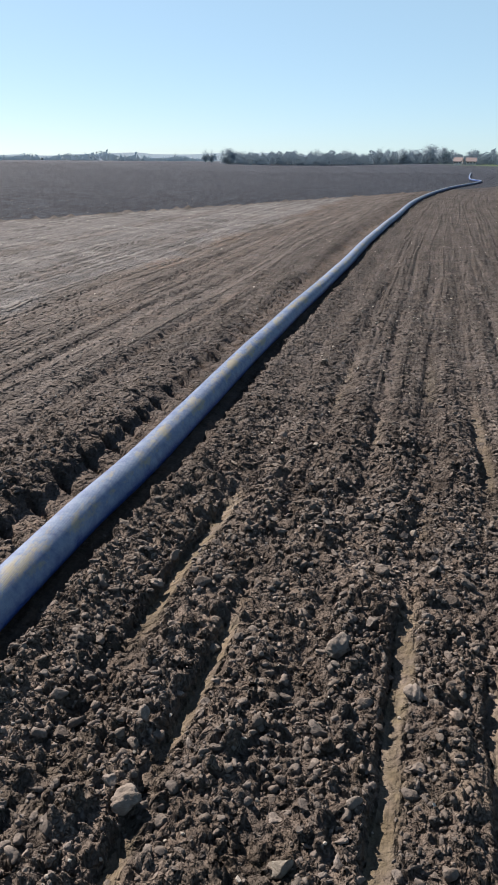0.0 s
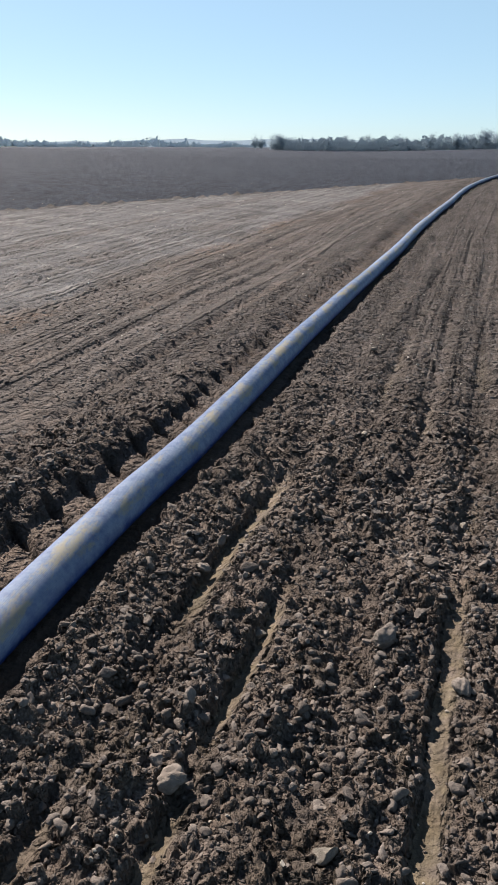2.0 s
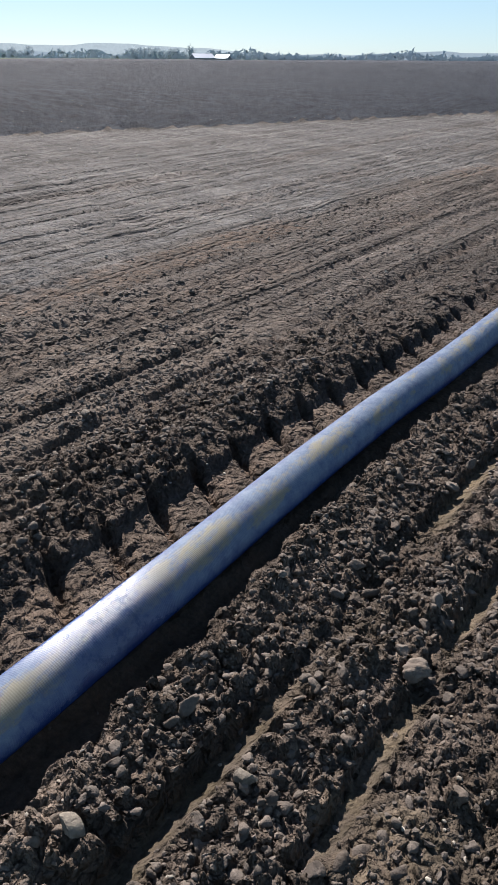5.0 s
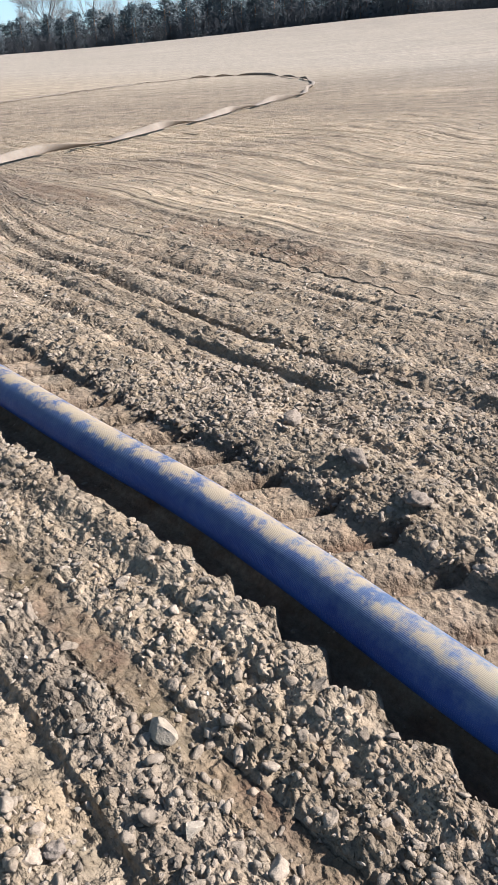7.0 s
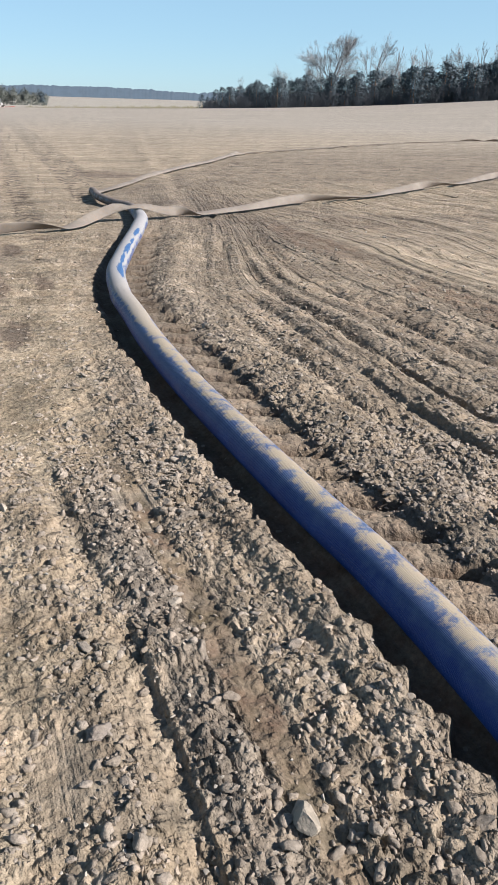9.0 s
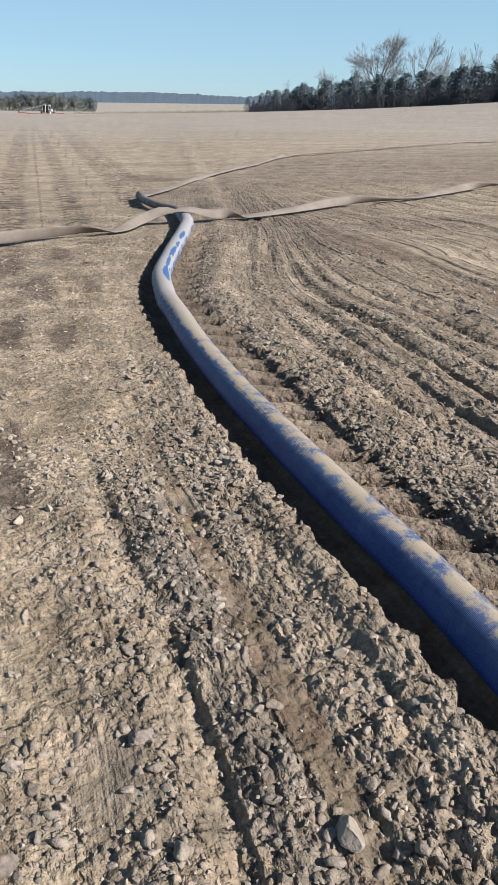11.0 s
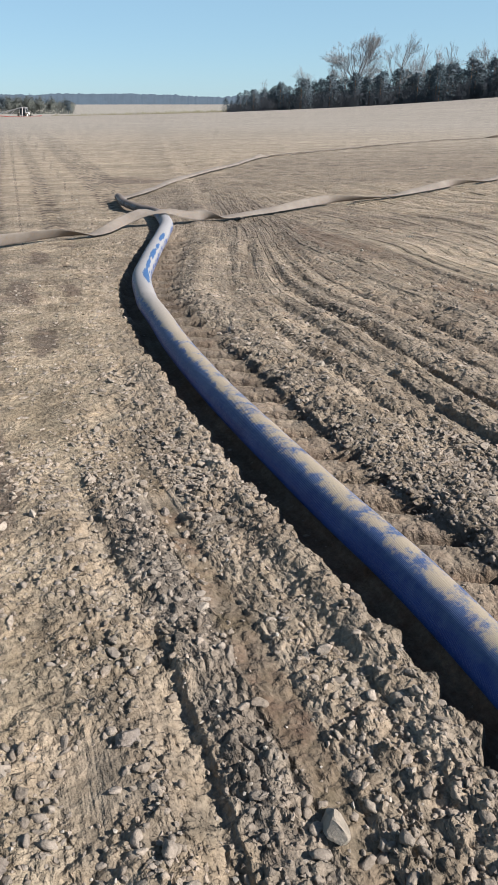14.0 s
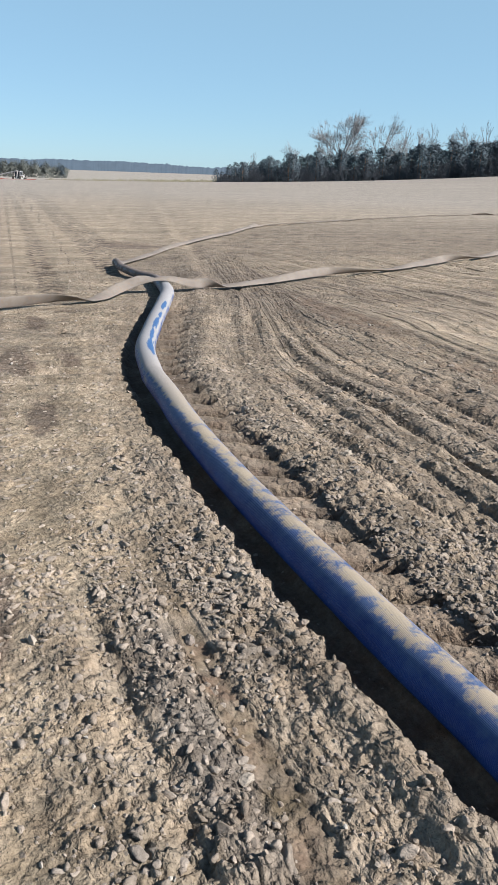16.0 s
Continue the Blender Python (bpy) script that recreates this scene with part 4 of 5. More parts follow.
def build_flat_hose():
    top = empty("layflat_hose", pose(0, 0, 0), "empty dusty beige lay-flat hose, twisted and looped over the field", "hose")
    loop = smooth_line([(-4.40, -11.40), (-4.62, -11.66), (-5.4, -12.48), (-6.37, -13.66), (-8.0, -15.38), (-9.5, -16.77), (-11.60, -18.95), (-13.9, -20.2), (-18.84, -22.3), (-22.4, -23.8),
                        (-26.6, -24.7), (-28.9, -24.6), (-30.1, -24.0), (-30.1, -22.6), (-28.0, -19.4), (-25.5, -17.1)], 0.14)
    over = smooth_line([(-25.5, -17.1), (-22.0, -14.9), (-18.44, -12.95), (-16.5, -12.45), (-13.65, -11.36), (-10.43, -10.28), (-8.18, -9.57), (-6.89, -9.36), (-5.47, -8.95),
                        (-4.55, -8.80), (-4.05, -8.82), (-3.55, -8.86), (-3.05, -8.45), (-2.6, -8.42), (-2.17, -8.30), (-1.3, -8.05), (0.2, -7.6), (2.4, -7.1), (6.0, -6.6)], 0.09)

    def piece(name, line, twist, k0, label):
        d = np.concatenate([[0], np.cumsum(np.hypot(*np.diff(line, axis=0).T))])
        # it rises slowly on to its edge, folds over and falls flat again, half a turn each time
        lean = np.radians(np.interp(line[:, 0], [q[0] for q in twist], [q[1] for q in twist])) + 0.10 * wave(d * 1.4, d * 0 + k0, k0 + 1)
        hump = np.exp(-((line[:, 0] + 4.0) ** 2 + (line[:, 1] + 8.85) ** 2) / 0.12)
        wide = 0.13
        z = land(line[:, 0], line[:, 1]) + 0.03 + np.abs(np.sin(lean)) * wide / 2 + hump * 0.135
        belly = 0.014 + 0.010 * wave(d * 0.6, d * 0 + 5, k0 + 2)
        me = swept(name, np.stack([line[:, 0], line[:, 1], z], 1), lambda i: flat_section(wide, 0.012, lean[i], belly[i]), CANVAS)
        child(name, me, top, label)

    far = [(-30.2, 70), (-29.6, 0), (-28.9, 55), (-28.3, 0), (-27.5, 60), (-26.5, 0), (-22.6, 8), (-22.2, -4), (-17.6, 6), (-17.0, -6), (-12.0, 10), (-11.6, -42), (-11.0, -14), (-8.0, -18), (-4.6, -8)]
    piece("looped_run", loop, far, 81, "flat stretch that runs out and loops back")
    near = [(-25.5, 920), (-23.0, 885), (-21.2, 800), (-20.8, 730), (-18.8, 700), (-17.2, 640), (-16.9, 600), (-15.6, 545), (-13.9, 470), (-13.6, 430), (-12.4, 385), (-11.4, 345),
            (-10.65, 295), (-10.4, 252), (-9.5, 212), (-8.45, 178), (-7.8, 150), (-7.14, 110), (-7.0, 76), (-6.5, 58), (-5.95, 26), (-5.4, 14), (-4.95, 6), (-4.75, -40),
            (-4.5, -128), (-4.2, -150), (-3.95, -176), (-3.72, -122), (-3.35, -138), (-3.0, -170), (-2.8, -205), (-2.5, -238), (-1.6, -262), (-0.6, -335), (0.5, -365), (6.0, -360)]
    piece("crossing_run", over, near, 85, "twisted stretch that crosses over the blue hose")


build_flat_hose()


# ---- trees ----
def sticks(rods, sides=3):
    """Tapered rods (from, to, half widths) as arrays of corners and quads."""
    p, q, a, b = (np.array([r[i] for r in rods], float) for i in range(4))
    d = q - p
    d /= np.linalg.norm(d, axis=1)[:, None] + 1e-9
    ref = np.where(np.abs(d[:, 2:3]) < 0.9, [[0, 0, 1.0]], [[1.0, 0, 0]])
    u = np.cross(d, ref)
    u /= np.linalg.norm(u, axis=1)[:, None]
    w = np.cross(d, u)
    t = np.linspace(0, 2 * np.pi, sides, endpoint=False)
    ring = np.cos(t)[None, :, None] * u[:, None] + np.sin(t)[None, :, None] * w[:, None]
    v = np.concatenate([p[:, None] + ring * a[:, None, None], q[:, None] + ring * b[:, None, None]], 1)
    j = np.arange(sides)
    f = np.stack([j, (j + 1) % sides, sides + (j + 1) % sides, sides + j], 1)
    return v.reshape(-1, 3), (f[None] + (np.arange(len(rods)) * 2 * sides)[:, None, None]).reshape(-1, 4)


def bare_tree(k, tall, spread, depth=6, kids=3, stem=0.28):
    """The trunk and the limbs of a leafless tree."""
    rng = np.random.default_rng(k)
    trunk, limbs = [], []

    def grow(p, d, length, w, level):
        q = p + d * length
        (trunk if level == 0 else limbs).append((p, q, w, w * 0.68))
        if level >= depth:
            return
        for i in range(kids if level else kids + 2):
            t = rng.uniform(0.45, 1.0) if i else 1.0
            e = d + rng.normal(size=3) * spread * (0.55 if i == 0 else 1.0 if level else 1.5)
            e[2] = max(e[2], -0.05) + (0.22 if spread < 0.3 else 0.12)
            e = e + 0.16 * (p + d * length * t - np.array([0, 0, tall * 0.45])) / (tall * 0.3) * (level > 0)
            e /= np.linalg.norm(e)
            grow(p + d * length * t, e, length * rng.uniform(0.58, 0.82), max(w * (0.64 if i == 0 else 0.46), 0.013), level + 1)

    grow(np.zeros(3), np.array([0, 0, 1.0]), tall * 0.26, stem * tall / 18, 0)
    return trunk, limbs


def tree_meshes(k, tall, spread, depth, kids):
    trunk, limbs = bare_tree(k, tall, spread, depth, kids)
    top = max(r[1][2] for r in limbs)
    out = []
    for name, rods, n in (("trunk", trunk, 7), ("crown", limbs, 3)):
        v, f = sticks(rods, n)
        out.append(mesh_of(name, v * tall / top, f, BARK, True))
    return out


def crown_mesh(name, tris, material, outward):
    """Sprays of leaves as one mesh, each turned to face away from the inside of the crown."""
    v = np.array(tris, float).reshape(-1, 3, 3)
    way = outward(v.mean(1))
    way = way / (np.linalg.norm(way, axis=1)[:, None] + 1e-9)
    flat = np.cross(v[:, 1] - v[:, 0], v[:, 2] - v[:, 0])
    back = (flat * way).sum(1) < 0
    v[back] = v[back][:, ::-1]
    flat[back] *= -1
    flat /= np.linalg.norm(flat, axis=1)[:, None] + 1e-9
    n = way * 0.85 + flat * 0.15
    n /= np.linalg.norm(n, axis=1)[:, None] + 1e-9
    return mesh_of(name, v.reshape(-1, 3), np.arange(len(v) * 3).reshape(-1, 3), material, True, None, np.repeat(n, 3, 0).tolist())


def pine_meshes(k, tall):
    rng = np.random.default_rng(k)
    v, f = sticks([(np.zeros(3), np.array([0, 0, tall * 0.93]), 0.018 * tall, 0.004 * tall)], 6)
    trunk = mesh_of("trunk", v, f, PINE_BARK, True)
    verts = []
    for i in range(420):
        h = rng.uniform(0.02, 1.0) ** 0.9
        w = tall * 0.44 * (1 - h) ** 0.42 * (0.7 + 0.45 * rng.random()) + 0.08
        a, r = rng.uniform(0, 2 * np.pi), math.sqrt(rng.uniform(0.15, 1.0)) * w
        c = np.array([math.cos(a) * r, math.sin(a) * r, h * tall - 0.10 * r])
        size = tall * rng.uniform(0.013, 0.022)
        for _ in range(3):
            tri = c + rng.normal(size=3) * size * 1.5 + rng.normal(size=(3, 3)) * size * 1.28 * np.array([1, 1, 0.75])
            verts.append(tri)
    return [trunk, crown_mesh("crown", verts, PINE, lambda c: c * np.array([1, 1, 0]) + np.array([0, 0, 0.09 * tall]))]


def bushy_meshes(k, tall, wide, material, leaves=1300, leaf=0.025):
    """A far broad tree: stem, limbs and a thin crown of small sprays with gaps."""
    rng = np.random.default_rng(k)
    v, f = sticks([(np.zeros(3), np.array([0, 0, tall * 0.5]), 0.03 * tall, 0.012 * tall)] +
                  [(np.array([0, 0, tall * 0.25]), np.array([math.cos(a) * wide * 0.5, math.sin(a) * wide * 0.5, tall * rng.uniform(0.6, 0.85)]), 0.012 * tall, 0.004 * tall)
                   for a in rng.uniform(0, 6.28, 7)], 5)
    trunk = mesh_of("trunk", v, f, material, True)
    heads = rng.normal(size=(18, 3))
    heads *= (rng.random((18, 1)) ** 0.4) / np.linalg.norm(heads, axis=1)[:, None]
    heads = heads * np.array([wide * 0.36, wide * 0.36, tall * 0.36]) + np.array([0, 0, tall * 0.46])
    verts = []
    for _ in range(leaves):
        c = heads[rng.integers(0, 18)] + rng.normal(size=3) * np.array([wide * 0.10, wide * 0.10, tall * 0.085])
        c[2] = min(max(c[2], 0.03 * tall), tall)
        verts.append(c + rng.normal(size=(3, 3)) * tall * leaf)
    return [trunk, crown_mesh("crown", verts, material, lambda c: c - np.array([0, 0, tall * 0.3]))]


def plant(kind, meshes, x, y, scale, turn, label, group, category="tree"):
    ob = empty(kind, pose(x, y, float(land(np.array([x]), np.array([y]))[0]) - 0.1, 0, 0, turn) @ Matrix.Scale(scale, 4), label, category, group)
    for name, me in zip(("trunk", "crown"), meshes):
        child(name, me, ob)
    return ob


def at_heading(deg, dist):
    return -math.sin(radians(deg)) * dist, math.cos(radians(deg)) * dist


def build_wood():
    """The wood over the open field: pines in front, leafless trees above them, scrub at its foot."""
    rng = np.random.default_rng(21)
    pines = [pine_meshes(200 + k, 9.0) for k in range(5)]
    bares = [tree_meshes(300 + k, 17.0, 0.42, 6, 3) for k in range(3)]
    slim = [tree_meshes(320 + k, 16.0, 0.30, 5, 3) for k in range(3)]
    great = tree_meshes(350, 21.5, 0.52, 6, 4)
    plant("bare_tree", great, -146.8, -189.6, 1.0, 30, "tall leafless broad-crowned tree standing over the pines", "bare trees of the wood")

    def edge(h):
        return np.interp(h, [96, 112, 128, 141, 151.6], [196, 203, 208, 208, 206])

    def rise(h):
        return np.interp(h, [95.5, 127.5, 137.5, 145.5, 149.3, 151.2], [1.16, 1.13, 0.95, 0.80, 0.62, 0.42])

    for h in np.arange(96, 151.0, 0.24):
        hh = h + rng.uniform(-0.6, 0.6)
        x, y = at_heading(hh, edge(hh) + rng.uniform(2, 26))
        plant("pine_tree", pines[rng.integers(0, 5)], x, y, rise(hh) * rng.uniform(0.80, 1.10), rng.uniform(0, 360),
              "dark green pine at the edge of the wood", "pines of the wood")
    for h, size in ((145.6, 0.72), (148.9, 0.55), (143.9, 0.82), (143.0, 0.86), (139.2, 1.08), (142.3, 1.0), (138.0, 1.0), (136.9, 0.95), (135.6, 1.02), (134.4, 0.92), (133.2, 0.9),
                    (132.0, 0.98), (130.9, 1.0), (129.5, 0.95), (127.5, 1.0), (126.2, 1.05), (124.0, 1.0), (121.5, 1.05), (119.2, 1.0), (116.0, 1.05), (112.5, 1.0), (108.0, 1.0), (103, 1.0)):
        x, y = at_heading(h, edge(h) + rng.uniform(14, 30))
        few = bares if rng.random() < 0.55 else slim
        plant("bare_tree", few[rng.integers(0, len(few))], x, y, size, rng.uniform(0, 360), "leafless grey deciduous tree behind the pines", "bare trees of the wood")
    # scrub and dead stems, too many to count
    rods, tris = [], []
    for _ in range(6000):
        h = rng.uniform(96, 151.3)
        d = edge(h) + rng.uniform(-0.5, 26)
        x, y = at_heading(h, d)
        z = float(land(np.array([x]), np.array([y]))[0])
        t = rng.uniform(2.0, 6.2) * rise(h)
        p0 = np.array([x, y, z - 0.2])
        rods.append((p0, p0 + np.array([rng.normal() * 0.5, rng.normal() * 0.5, t]), 0.05, 0.02))
        for _ in range(12):
            c = p0 + np.array([rng.normal() * 0.4, rng.normal() * 0.4, rng.uniform(0.03, 0.9) * t])
            tris.append(c + rng.normal(size=(3, 3)) * 0.22)
    v, f = sticks(rods, 3)
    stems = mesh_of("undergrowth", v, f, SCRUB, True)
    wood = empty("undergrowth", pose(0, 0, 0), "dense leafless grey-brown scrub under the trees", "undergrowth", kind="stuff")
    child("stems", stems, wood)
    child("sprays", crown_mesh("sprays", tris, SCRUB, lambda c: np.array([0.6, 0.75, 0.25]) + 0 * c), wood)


build_wood()


def build_far_trees():
    """Tree lines round the horizon."""
    rng = np.random.default_rng(33)
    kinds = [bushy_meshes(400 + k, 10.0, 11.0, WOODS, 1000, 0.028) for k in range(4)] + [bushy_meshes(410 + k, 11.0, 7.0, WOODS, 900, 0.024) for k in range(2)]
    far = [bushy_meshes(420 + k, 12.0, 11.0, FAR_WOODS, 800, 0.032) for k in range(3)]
    mids = [bushy_meshes(430 + k, 10.0, 8.0, COPSE, 1400, 0.022) for k in range(2)] + [bushy_meshes(440, 9.0, 8.0, PINE, 1400, 0.022), bushy_meshes(441, 10.0, 9.0, COPSE, 1400, 0.022)]
    lone = bushy_meshes(450, 9.0, 12.0, WOODS, 3000)
    # beyond the dark field
    for h in np.concatenate([np.arange(-33, -3.5, 0.42), [4.6, 5.0, 5.35]]):
        x, y = at_heading(h + rng.uniform(-0.15, 0.15), rng.uniform(430, 480))
        size = rng.uniform(0.62, 0.92) * (1.35 if -10.9 < h < -7.6 else 1.0)
        plant("field_tree", kinds[rng.integers(0, 6)], x, y, size, rng.uniform(0, 360), "hazy leafless tree in the line beyond the dark field", "trees beyond the dark field")
    tris = []
    for _ in range(24000):
        h, d = rng.uniform(-34, 5.2), rng.uniform(435, 470)
        x, y = at_heading(h, d)
        t = (5.4 if h < 3.5 else 3.6) + 0.9 * math.sin(h * 1.7) + 0.8 * math.sin(h * 4.3) + 0.7 * math.sin(h * 11) + 1.2 * rng.random() ** 3
        z = float(land(np.array([x]), np.array([y]))[0])
        tris.append(np.array([x, y, z + rng.random() * t]) + rng.normal(size=(3, 3)) * 0.55)
    for _ in range(6000):
        h, d = rng.uniform(6, 62), rng.uniform(850, 960)
        x, y = at_heading(h, d)
        t = 3.0 + 5 * max(0, math.sin(h * 0.55)) + 2.0 * math.sin(h * 2.3)
        z = float(land(np.array([x]), np.array([y]))[0])
        tris.append(np.array([x, y, z + rng.random() * max(t, 0.5)]) + rng.normal(size=(3, 3)) * 1.8)
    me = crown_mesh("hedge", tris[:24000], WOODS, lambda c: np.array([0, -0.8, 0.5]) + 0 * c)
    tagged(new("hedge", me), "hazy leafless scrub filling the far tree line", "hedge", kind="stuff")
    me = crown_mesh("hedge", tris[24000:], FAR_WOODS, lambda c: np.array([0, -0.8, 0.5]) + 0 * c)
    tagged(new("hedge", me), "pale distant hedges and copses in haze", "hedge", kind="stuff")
    for h in np.arange(-3.5, 4.4, 0.40):
        x, y = at_heading(h, rng.uniform(455, 480))
        plant("field_tree", kinds[rng.integers(0, 6)], x, y, rng.uniform(0.55, 0.85), rng.uniform(0, 360), "hazy leafless tree in the line beyond the dark field", "trees beyond the dark field")
    for h, size in ((5.0, 1.0), (6.3, 0.68), (6.75, 0.72)):
        x, y = at_heading(h, 430)
        plant("field_tree", lone if size > 0.8 else kinds[4], x, y, size, 40 * h, "round hazy tree standing clear of the line", "trees beyond the dark field")
    # far hedges and copses in the haze
    for h in np.concatenate([np.arange(8, 26, 0.75), np.arange(29.7, 33.6, 0.30), np.arange(35, 40.5, 0.5), np.arange(40.5, 50, 0.35), np.arange(52, 60, 0.8)]):
        x, y = at_heading(h + rng.uniform(-0.3, 0.3), rng.uniform(820, 980))
        size = rng.uniform(0.55, 0.9) * (1.35 if 29.6 < h < 33.7 or h > 40.5 else 0.55)
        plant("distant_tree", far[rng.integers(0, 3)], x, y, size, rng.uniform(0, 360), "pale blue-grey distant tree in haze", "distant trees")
    # copse by the tractor and the woods behind it
    tris = []
    for _ in range(5000):
        h, d = rng.uniform(162.4, 188), rng.uniform(482, 520)
        x, y = at_heading(h, d)
        z = float(land(np.array([x]), np.array([y]))[0])
        tris.append(np.array([x, y, z + rng.random() * 6.0]) + rng.normal(size=(3, 3)) * 0.6)
    me = crown_mesh("undergrowth", tris, COPSE, lambda c: np.array([0, 0.8, 0.4]) + 0 * c)
    tagged(new("undergrowth", me), "grey-brown scrub filling the far copse", "undergrowth", kind="stuff")
    for h in np.arange(162.6, 188, 0.34):
        x, y = at_heading(h + rng.uniform(-0.15, 0.15), rng.uniform(480, 530))
        plant("copse_tree", mids[rng.integers(0, 4)], x, y, rng.uniform(0.8, 1.15), rng.uniform(0, 360), "grey-brown tree of a far copse", "copse beyond the field")


build_far_trees()


def build_bank():
    """A low grassy bank between the two far fields."""
    rng = np.random.default_rng(61)
    tris = []
    for _ in range(5000):
        h = rng.uniform(146, 164)
        x, y = at_heading(h, rng.uniform(228, 234) + 2 * math.sin(h))
        z = float(land(np.array([x]), np.array([y]))[0])
        t = 0.35 + 0.3 * math.sin(h * 3.1) ** 2 + 0.25 * math.sin(h * 17) ** 2
        tris.append(np.array([x, y, z + rng.random() * t]) + rng.normal(size=(3, 3)) * np.array([0.14, 0.14, 0.2]))
    me = crown_mesh("grass_bank", tris, DRY_GRASS, lambda c: np.array([0.3, 0.6, 0.6]) + 0 * c)
    tagged(new("grass_bank", me), "rough dry grass on a low bank between fields", "grass", kind="stuff")


build_bank()


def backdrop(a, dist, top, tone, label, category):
    """A far ridge, the haze over it put into a colour that glows."""
    m = Nodes("glowing_haze_ridge", 1.0, 0.0)
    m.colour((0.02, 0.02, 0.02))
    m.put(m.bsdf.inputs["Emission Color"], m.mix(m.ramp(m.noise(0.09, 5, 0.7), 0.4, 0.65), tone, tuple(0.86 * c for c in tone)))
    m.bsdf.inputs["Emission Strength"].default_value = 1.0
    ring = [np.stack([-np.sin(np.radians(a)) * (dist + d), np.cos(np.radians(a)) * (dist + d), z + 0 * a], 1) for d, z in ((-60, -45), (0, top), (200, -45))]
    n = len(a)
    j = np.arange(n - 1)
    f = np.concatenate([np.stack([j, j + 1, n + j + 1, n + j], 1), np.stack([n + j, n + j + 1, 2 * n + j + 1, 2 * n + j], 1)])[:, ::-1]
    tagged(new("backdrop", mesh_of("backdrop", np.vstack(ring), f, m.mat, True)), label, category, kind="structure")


def build_hills():
    """Hazy hills and forests that close the view."""
    a = np.arange(-30, 75, 0.25)
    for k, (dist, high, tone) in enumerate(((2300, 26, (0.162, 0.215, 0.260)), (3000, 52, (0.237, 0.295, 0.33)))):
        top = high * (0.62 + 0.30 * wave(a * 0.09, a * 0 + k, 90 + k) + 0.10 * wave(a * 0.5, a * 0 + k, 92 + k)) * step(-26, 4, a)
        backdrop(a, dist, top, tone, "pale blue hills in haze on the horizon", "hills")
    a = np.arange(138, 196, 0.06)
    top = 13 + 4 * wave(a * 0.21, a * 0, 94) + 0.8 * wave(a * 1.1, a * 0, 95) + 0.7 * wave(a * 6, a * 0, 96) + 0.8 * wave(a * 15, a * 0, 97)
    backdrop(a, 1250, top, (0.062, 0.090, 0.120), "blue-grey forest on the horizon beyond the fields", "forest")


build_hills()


# ---- buildings and machine ----
def box(x0, x1, y0, y1, z0, z1, bevel=0.0):
    bm = bmesh.new()
    bmesh.ops.create_cube(bm, size=1.0)
    for v in bm.verts:
        v.co = Vector(((x0 + x1) / 2 + v.co.x * (x1 - x0), (y0 + y1) / 2 + v.co.y * (y1 - y0), (z0 + z1) / 2 + v.co.z * (z1 - z0)))
    if bevel:
        bmesh.ops.bevel(bm, geom=bm.edges[:], offset=bevel, segments=2, affect="EDGES")
    return bm


def part(name, bm, material, parent, label=""):
    me = bpy.data.meshes.new(name)
    bm.to_mesh(me)
    bm.free()
    me.materials.append(material)
    return child(name, me, parent, label)


def roof_mesh(x0, x1, y0, y1, z0, z1, thick=0.25):
    bm = bmesh.new()
    ym = (y0 + y1) / 2
    sec = [(y0, z0), (ym, z1), (y1, z0), (y1, z0 + thick), (ym, z1 + thick), (y0, z0 + thick)]
    a = [bm.verts.new((x0, y, z)) for y, z in sec]
    b = [bm.verts.new((x1, y, z)) for y, z in sec]
    for i in range(6):
        j = (i + 1) % 6
        bm.faces.new((a[i], a[j], b[j], b[i]))
    bm.faces.new((a[0], a[5], a[4], a[1])), bm.faces.new((a[1], a[4], a[3], a[2]))
    bm.faces.new((b[1], b[4], b[5], b[0])), bm.faces.new((b[2], b[3], b[4], b[1]))
    bmesh.ops.recalc_face_normals(bm, faces=bm.faces[:])
    return bm


def gable(x0, x1, y0, y1, z0, z1, zr):
    bm = box(x0, x1, y0, y1, z0, z1)
    ym = (y0 + y1) / 2
    for x in (x0, x1):
        vs = [bm.verts.new((x, y0, z1)), bm.verts.new((x, y1, z1)), bm.verts.new((x, ym, zr))]
        bm.faces.new(vs)
    return bm


ROOF_WHITE = paint("pale_sheet_roof", (0.80, 0.82, 0.84), 0.3, 0.6, 0.05)
WALL_GREY = paint("weathered_wall", (0.30, 0.31, 0.32), 0.8)
WALL_WHITE = paint("whitewashed_wall", (0.72, 0.69, 0.66), 0.8, 0, 0.15)
TILE_RED = paint("red_tile_roof", (0.27, 0.21, 0.20), 0.8, 0, 0.3)
GLASS = paint("dark_pane", (0.03, 0.04, 0.05), 0.1, 0, 0.0)


def house(name, m, length, deep, wall, ridge, wall_mat, roof_mat, label, openings, group=""):
    top = empty(name, m, label, "building", group)
    part("wall", gable(-length / 2, length / 2, -deep / 2, deep / 2, -2.5, wall, ridge - 0.05), wall_mat, top)
    part("roof", roof_mesh(-length / 2 - 0.4, length / 2 + 0.4, -deep / 2 - 0.5, deep / 2 + 0.5, wall - 0.25, ridge), roof_mat, top)
    for i in range(openings):
        x = -length / 2 + (i + 0.5) * length / openings
        wdw = part("window", box(x - 0.6, x + 0.6, -deep / 2 - 0.06, -deep / 2 + 0.05, wall * 0.35, wall * 0.75), WALL_WHITE, top)
        part("pane", box(x - 0.5, x + 0.5, -deep / 2 - 0.09, -deep / 2 - 0.05, wall * 0.4, wall * 0.7), GLASS, wdw)
    return top


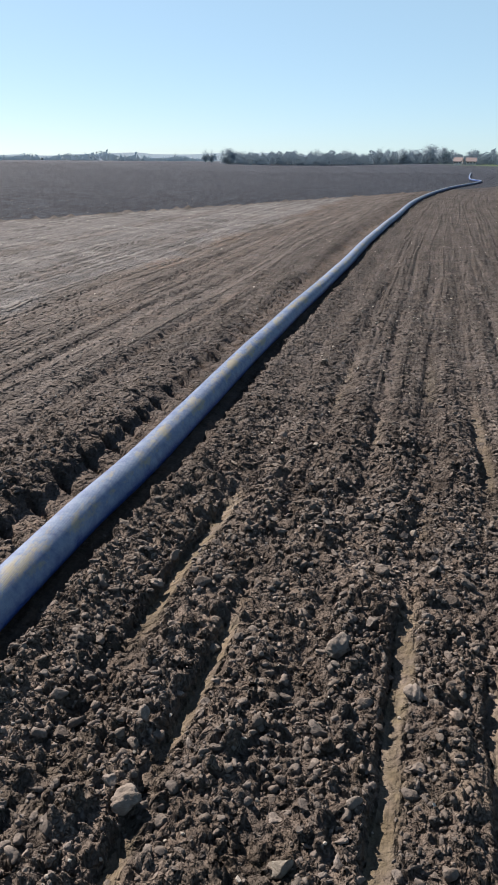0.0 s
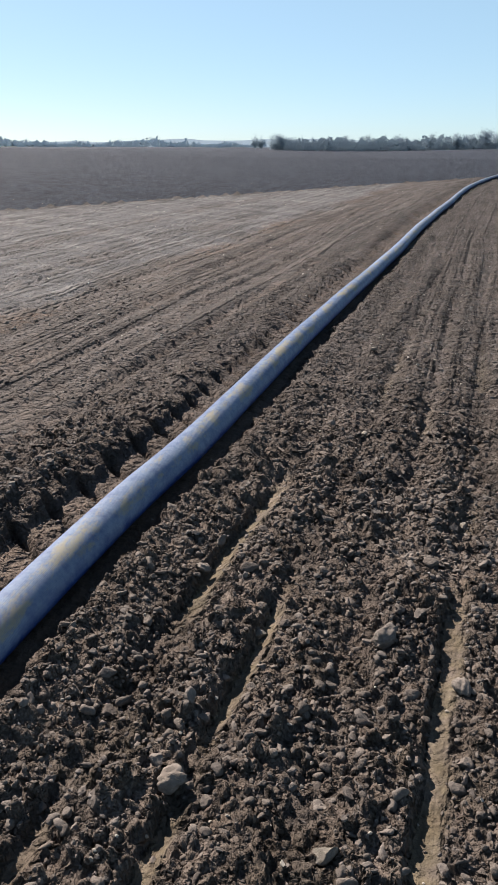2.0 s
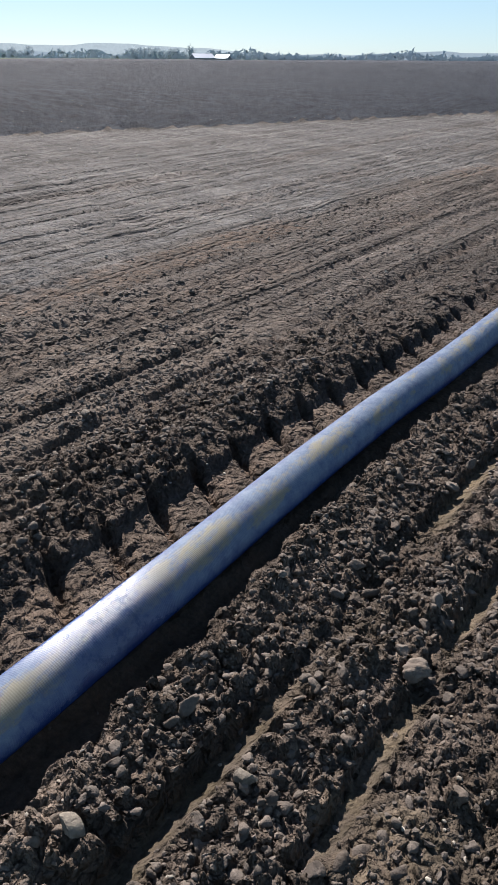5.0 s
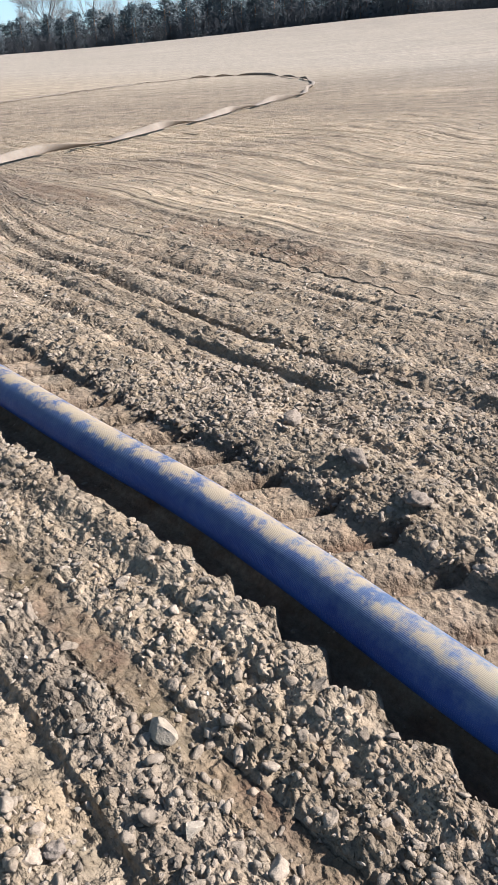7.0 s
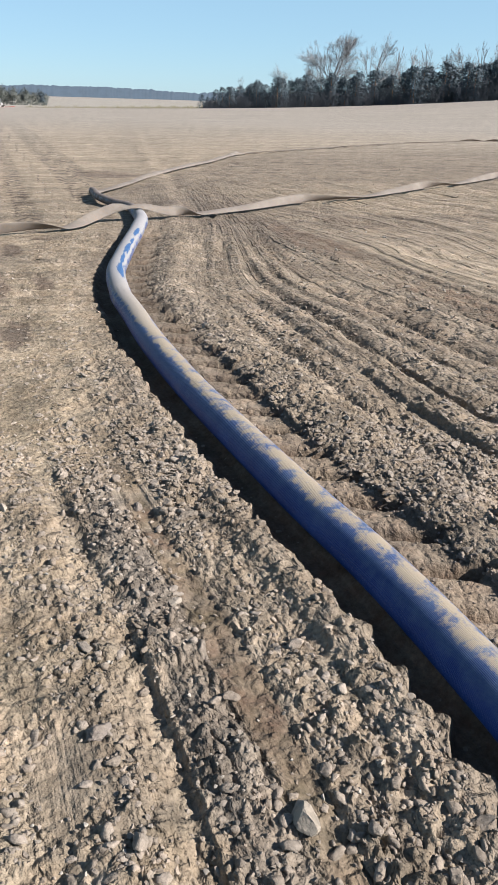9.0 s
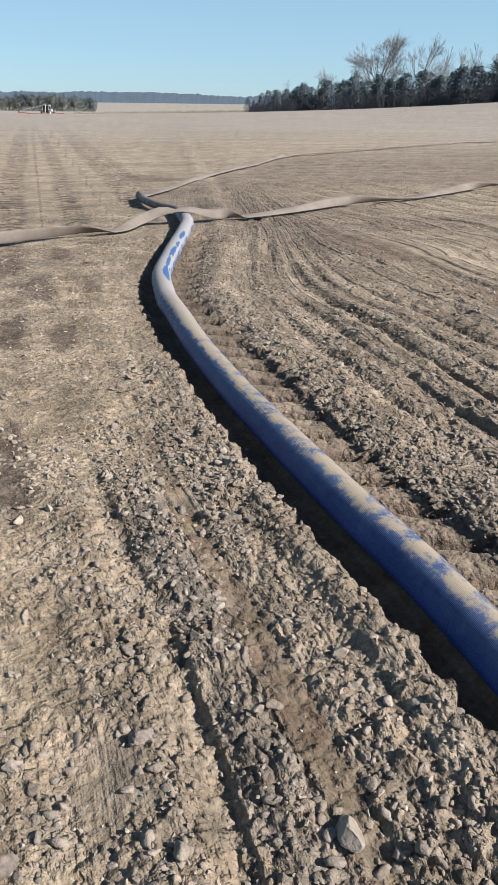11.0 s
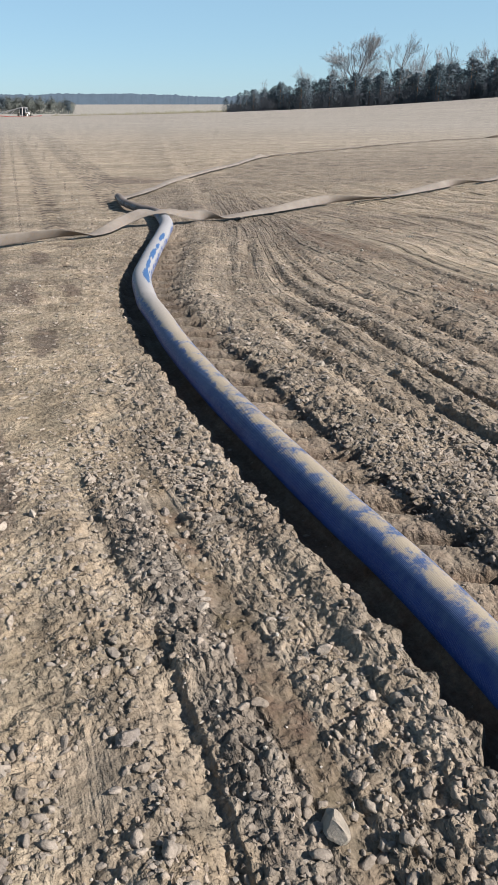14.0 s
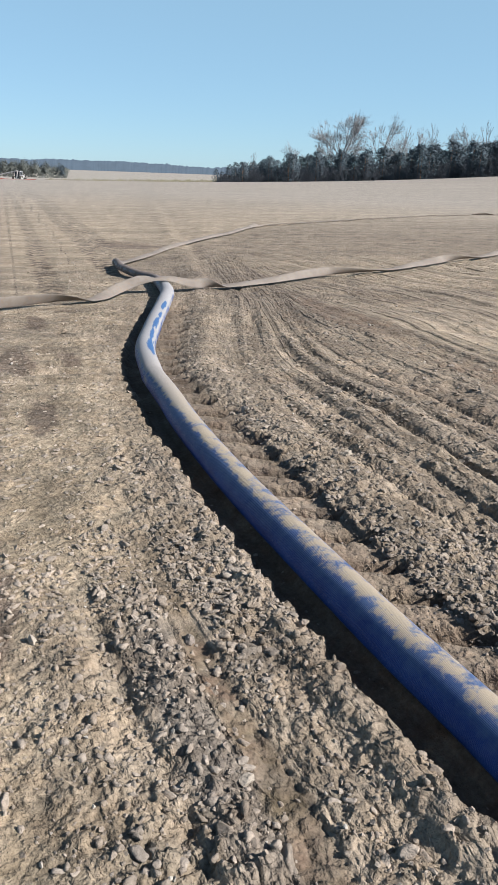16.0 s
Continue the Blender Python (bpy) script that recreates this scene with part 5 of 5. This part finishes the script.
def build_farms():
    x, y = at_heading(28.7, 520)
    house("barn", pose(x, y, 0.2, 0, 0, 48), 13, 12, 1.5, 3.7, WALL_GREY, ROOF_WHITE, "long low barn with a pale sheet roof beyond the field", 2, "far barns")
    x, y = at_heading(27.2, 545)
    house("barn", pose(x, y, 0.2, 0, 0, 6), 9, 9, 1.4, 3.3, WALL_GREY, ROOF_WHITE, "smaller barn with a pale sheet roof beyond the field", 2, "far barns")
    for h, d, n, turn in ((-11.75, 425, 4.0, -20), (-12.65, 428, 5.0, -12)):
        x, y = at_heading(h, d)
        house("farmhouse", pose(x, y, float(land(np.array([x]), np.array([y]))[0]) - 0.1, 0, 0, turn), n, 5, 1.6, 3.3, WALL_WHITE, TILE_RED, "whitewashed farmhouse with a red tile roof", 3, "far farmhouses")


build_farms()

TYRE = paint("dusty_tyre", (0.035, 0.033, 0.03), 0.9, 0, 0.6)
RIM = paint("pale_rim", (0.55, 0.55, 0.52), 0.5, 0.2)
RED = paint("red_steel", (0.42, 0.05, 0.035), 0.5, 0.0, 0.2)
WHITE = paint("white_steel", (0.30, 0.30, 0.30), 0.45, 0.0, 0.2)
GREY = paint("grey_steel", (0.16, 0.16, 0.16), 0.55, 0.3)


def rod_part(name, a, b, w, material, parent):
    v, f = sticks([(np.array(a, float), np.array(b, float), w, w)], 6)
    return child(name, mesh_of(name, v, f, material, True), parent)


def wheel(x, y, r, wide, parent):
    for name, rr, hole, wd, mat in (("tyre", r, 0.55 * r, wide, TYRE), ("rim", 0.56 * r, 0.12 * r, wide * 0.7, RIM)):
        bm = bmesh.new()
        n = 24
        sec = [(hole, -wd / 2), (rr * 0.95, -wd / 2), (rr, -wd / 3), (rr, wd / 3), (rr * 0.95, wd / 2), (hole, wd / 2)]
        rings = [[bm.verts.new((x + math.cos(2 * math.pi * i / n) * q, y + t, r + math.sin(2 * math.pi * i / n) * q)) for q, t in sec] for i in range(n)]
        for i in range(n):
            for j in range(6):
                k = (j + 1) % 6
                bm.faces.new((rings[i][j], rings[i][k], rings[(i + 1) % n][k], rings[(i + 1) % n][j]))
        bmesh.ops.recalc_face_normals(bm, faces=bm.faces[:])
        if name == "tyre":
            holder = part("wheel", bm, mat, parent, "dusty black tyre")
        else:
            part("rim", bm, mat, holder)


def build_tractor():
    x, y = at_heading(165.8, 212)
    z = float(land(np.array([x]), np.array([y]))[0])
    t = empty("tractor", pose(x, y, z, 0, 0, 232), "white and grey tractor with glazed cab on the far field", "tractor")
    part("bonnet", box(0.5, 2.6, -0.45, 0.45, 0.95, 1.75, 0.08), WHITE, t)
    part("chassis", box(-1.4, 2.5, -0.35, 0.35, 0.6, 1.05, 0.05), GREY, t)
    part("cab", box(-1.1, 0.5, -0.75, 0.75, 1.05, 2.65, 0.08), GLASS, t)
    part("cab_roof", box(-1.25, 0.65, -0.85, 0.85, 2.65, 2.85, 0.06), WHITE, t)
    for px in (-1.1, 0.5):
        for py in (-0.76, 0.76):
            part("cab_post", box(px - 0.06, px + 0.06, py - 0.05, py + 0.05, 1.05, 2.66), WHITE, t)
    part("mudguard", box(-1.5, -0.2, 0.7, 1.2, 1.6, 1.72, 0.04), WHITE, t)
    part("mudguard", box(-1.5, -0.2, -1.2, -0.7, 1.6, 1.72, 0.04), WHITE, t)
    for px, py, r in ((-0.9, 0.95, 0.88), (-0.9, -0.95, 0.88), (1.9, 0.9, 0.62), (1.9, -0.9, 0.62)):
        wheel(px, py, r, 0.48, t)
    rod_part("exhaust_pipe", (1.0, 0.5, 1.7), (1.0, 0.5, 2.9), 0.06, GREY, t)
    m = empty("toolbar", pose(x, y, z, 0, 0, 232), "red spreading toolbar with folded arms mounted behind the tractor", "farm implement")
    part("frame", box(-3.2, -2.5, -2.2, 2.6, 0.55, 0.8, 0.04), RED, m)
    for sy in (-2.1, -1.0, 0.4, 1.5, 2.5):
        rod_part("tine", (-2.9, sy, 0.6), (-3.1, sy, 0.02), 0.06, RED, m)
    rod_part("boom", (-2.8, 2.4, 0.7), (-2.6, 7.0, 1.0), 0.10, RED, m)
    rod_part("boom", (-2.8, -2.1, 0.7), (-2.4, -5.6, 0.95), 0.10, RED, m)
    rod_part("hose_arm", (-2.6, -0.4, 0.75), (-1.7, -0.4, 2.9), 0.12, WHITE, m)
    rod_part("hose_arm", (-1.7, -0.4, 2.9), (-2.6, 7.2, 1.1), 0.12, WHITE, m)
    rod_part("support", (-2.6, 3.2, 0.7), (-1.9, 1.6, 2.4), 0.07, WHITE, m)


build_tractor()
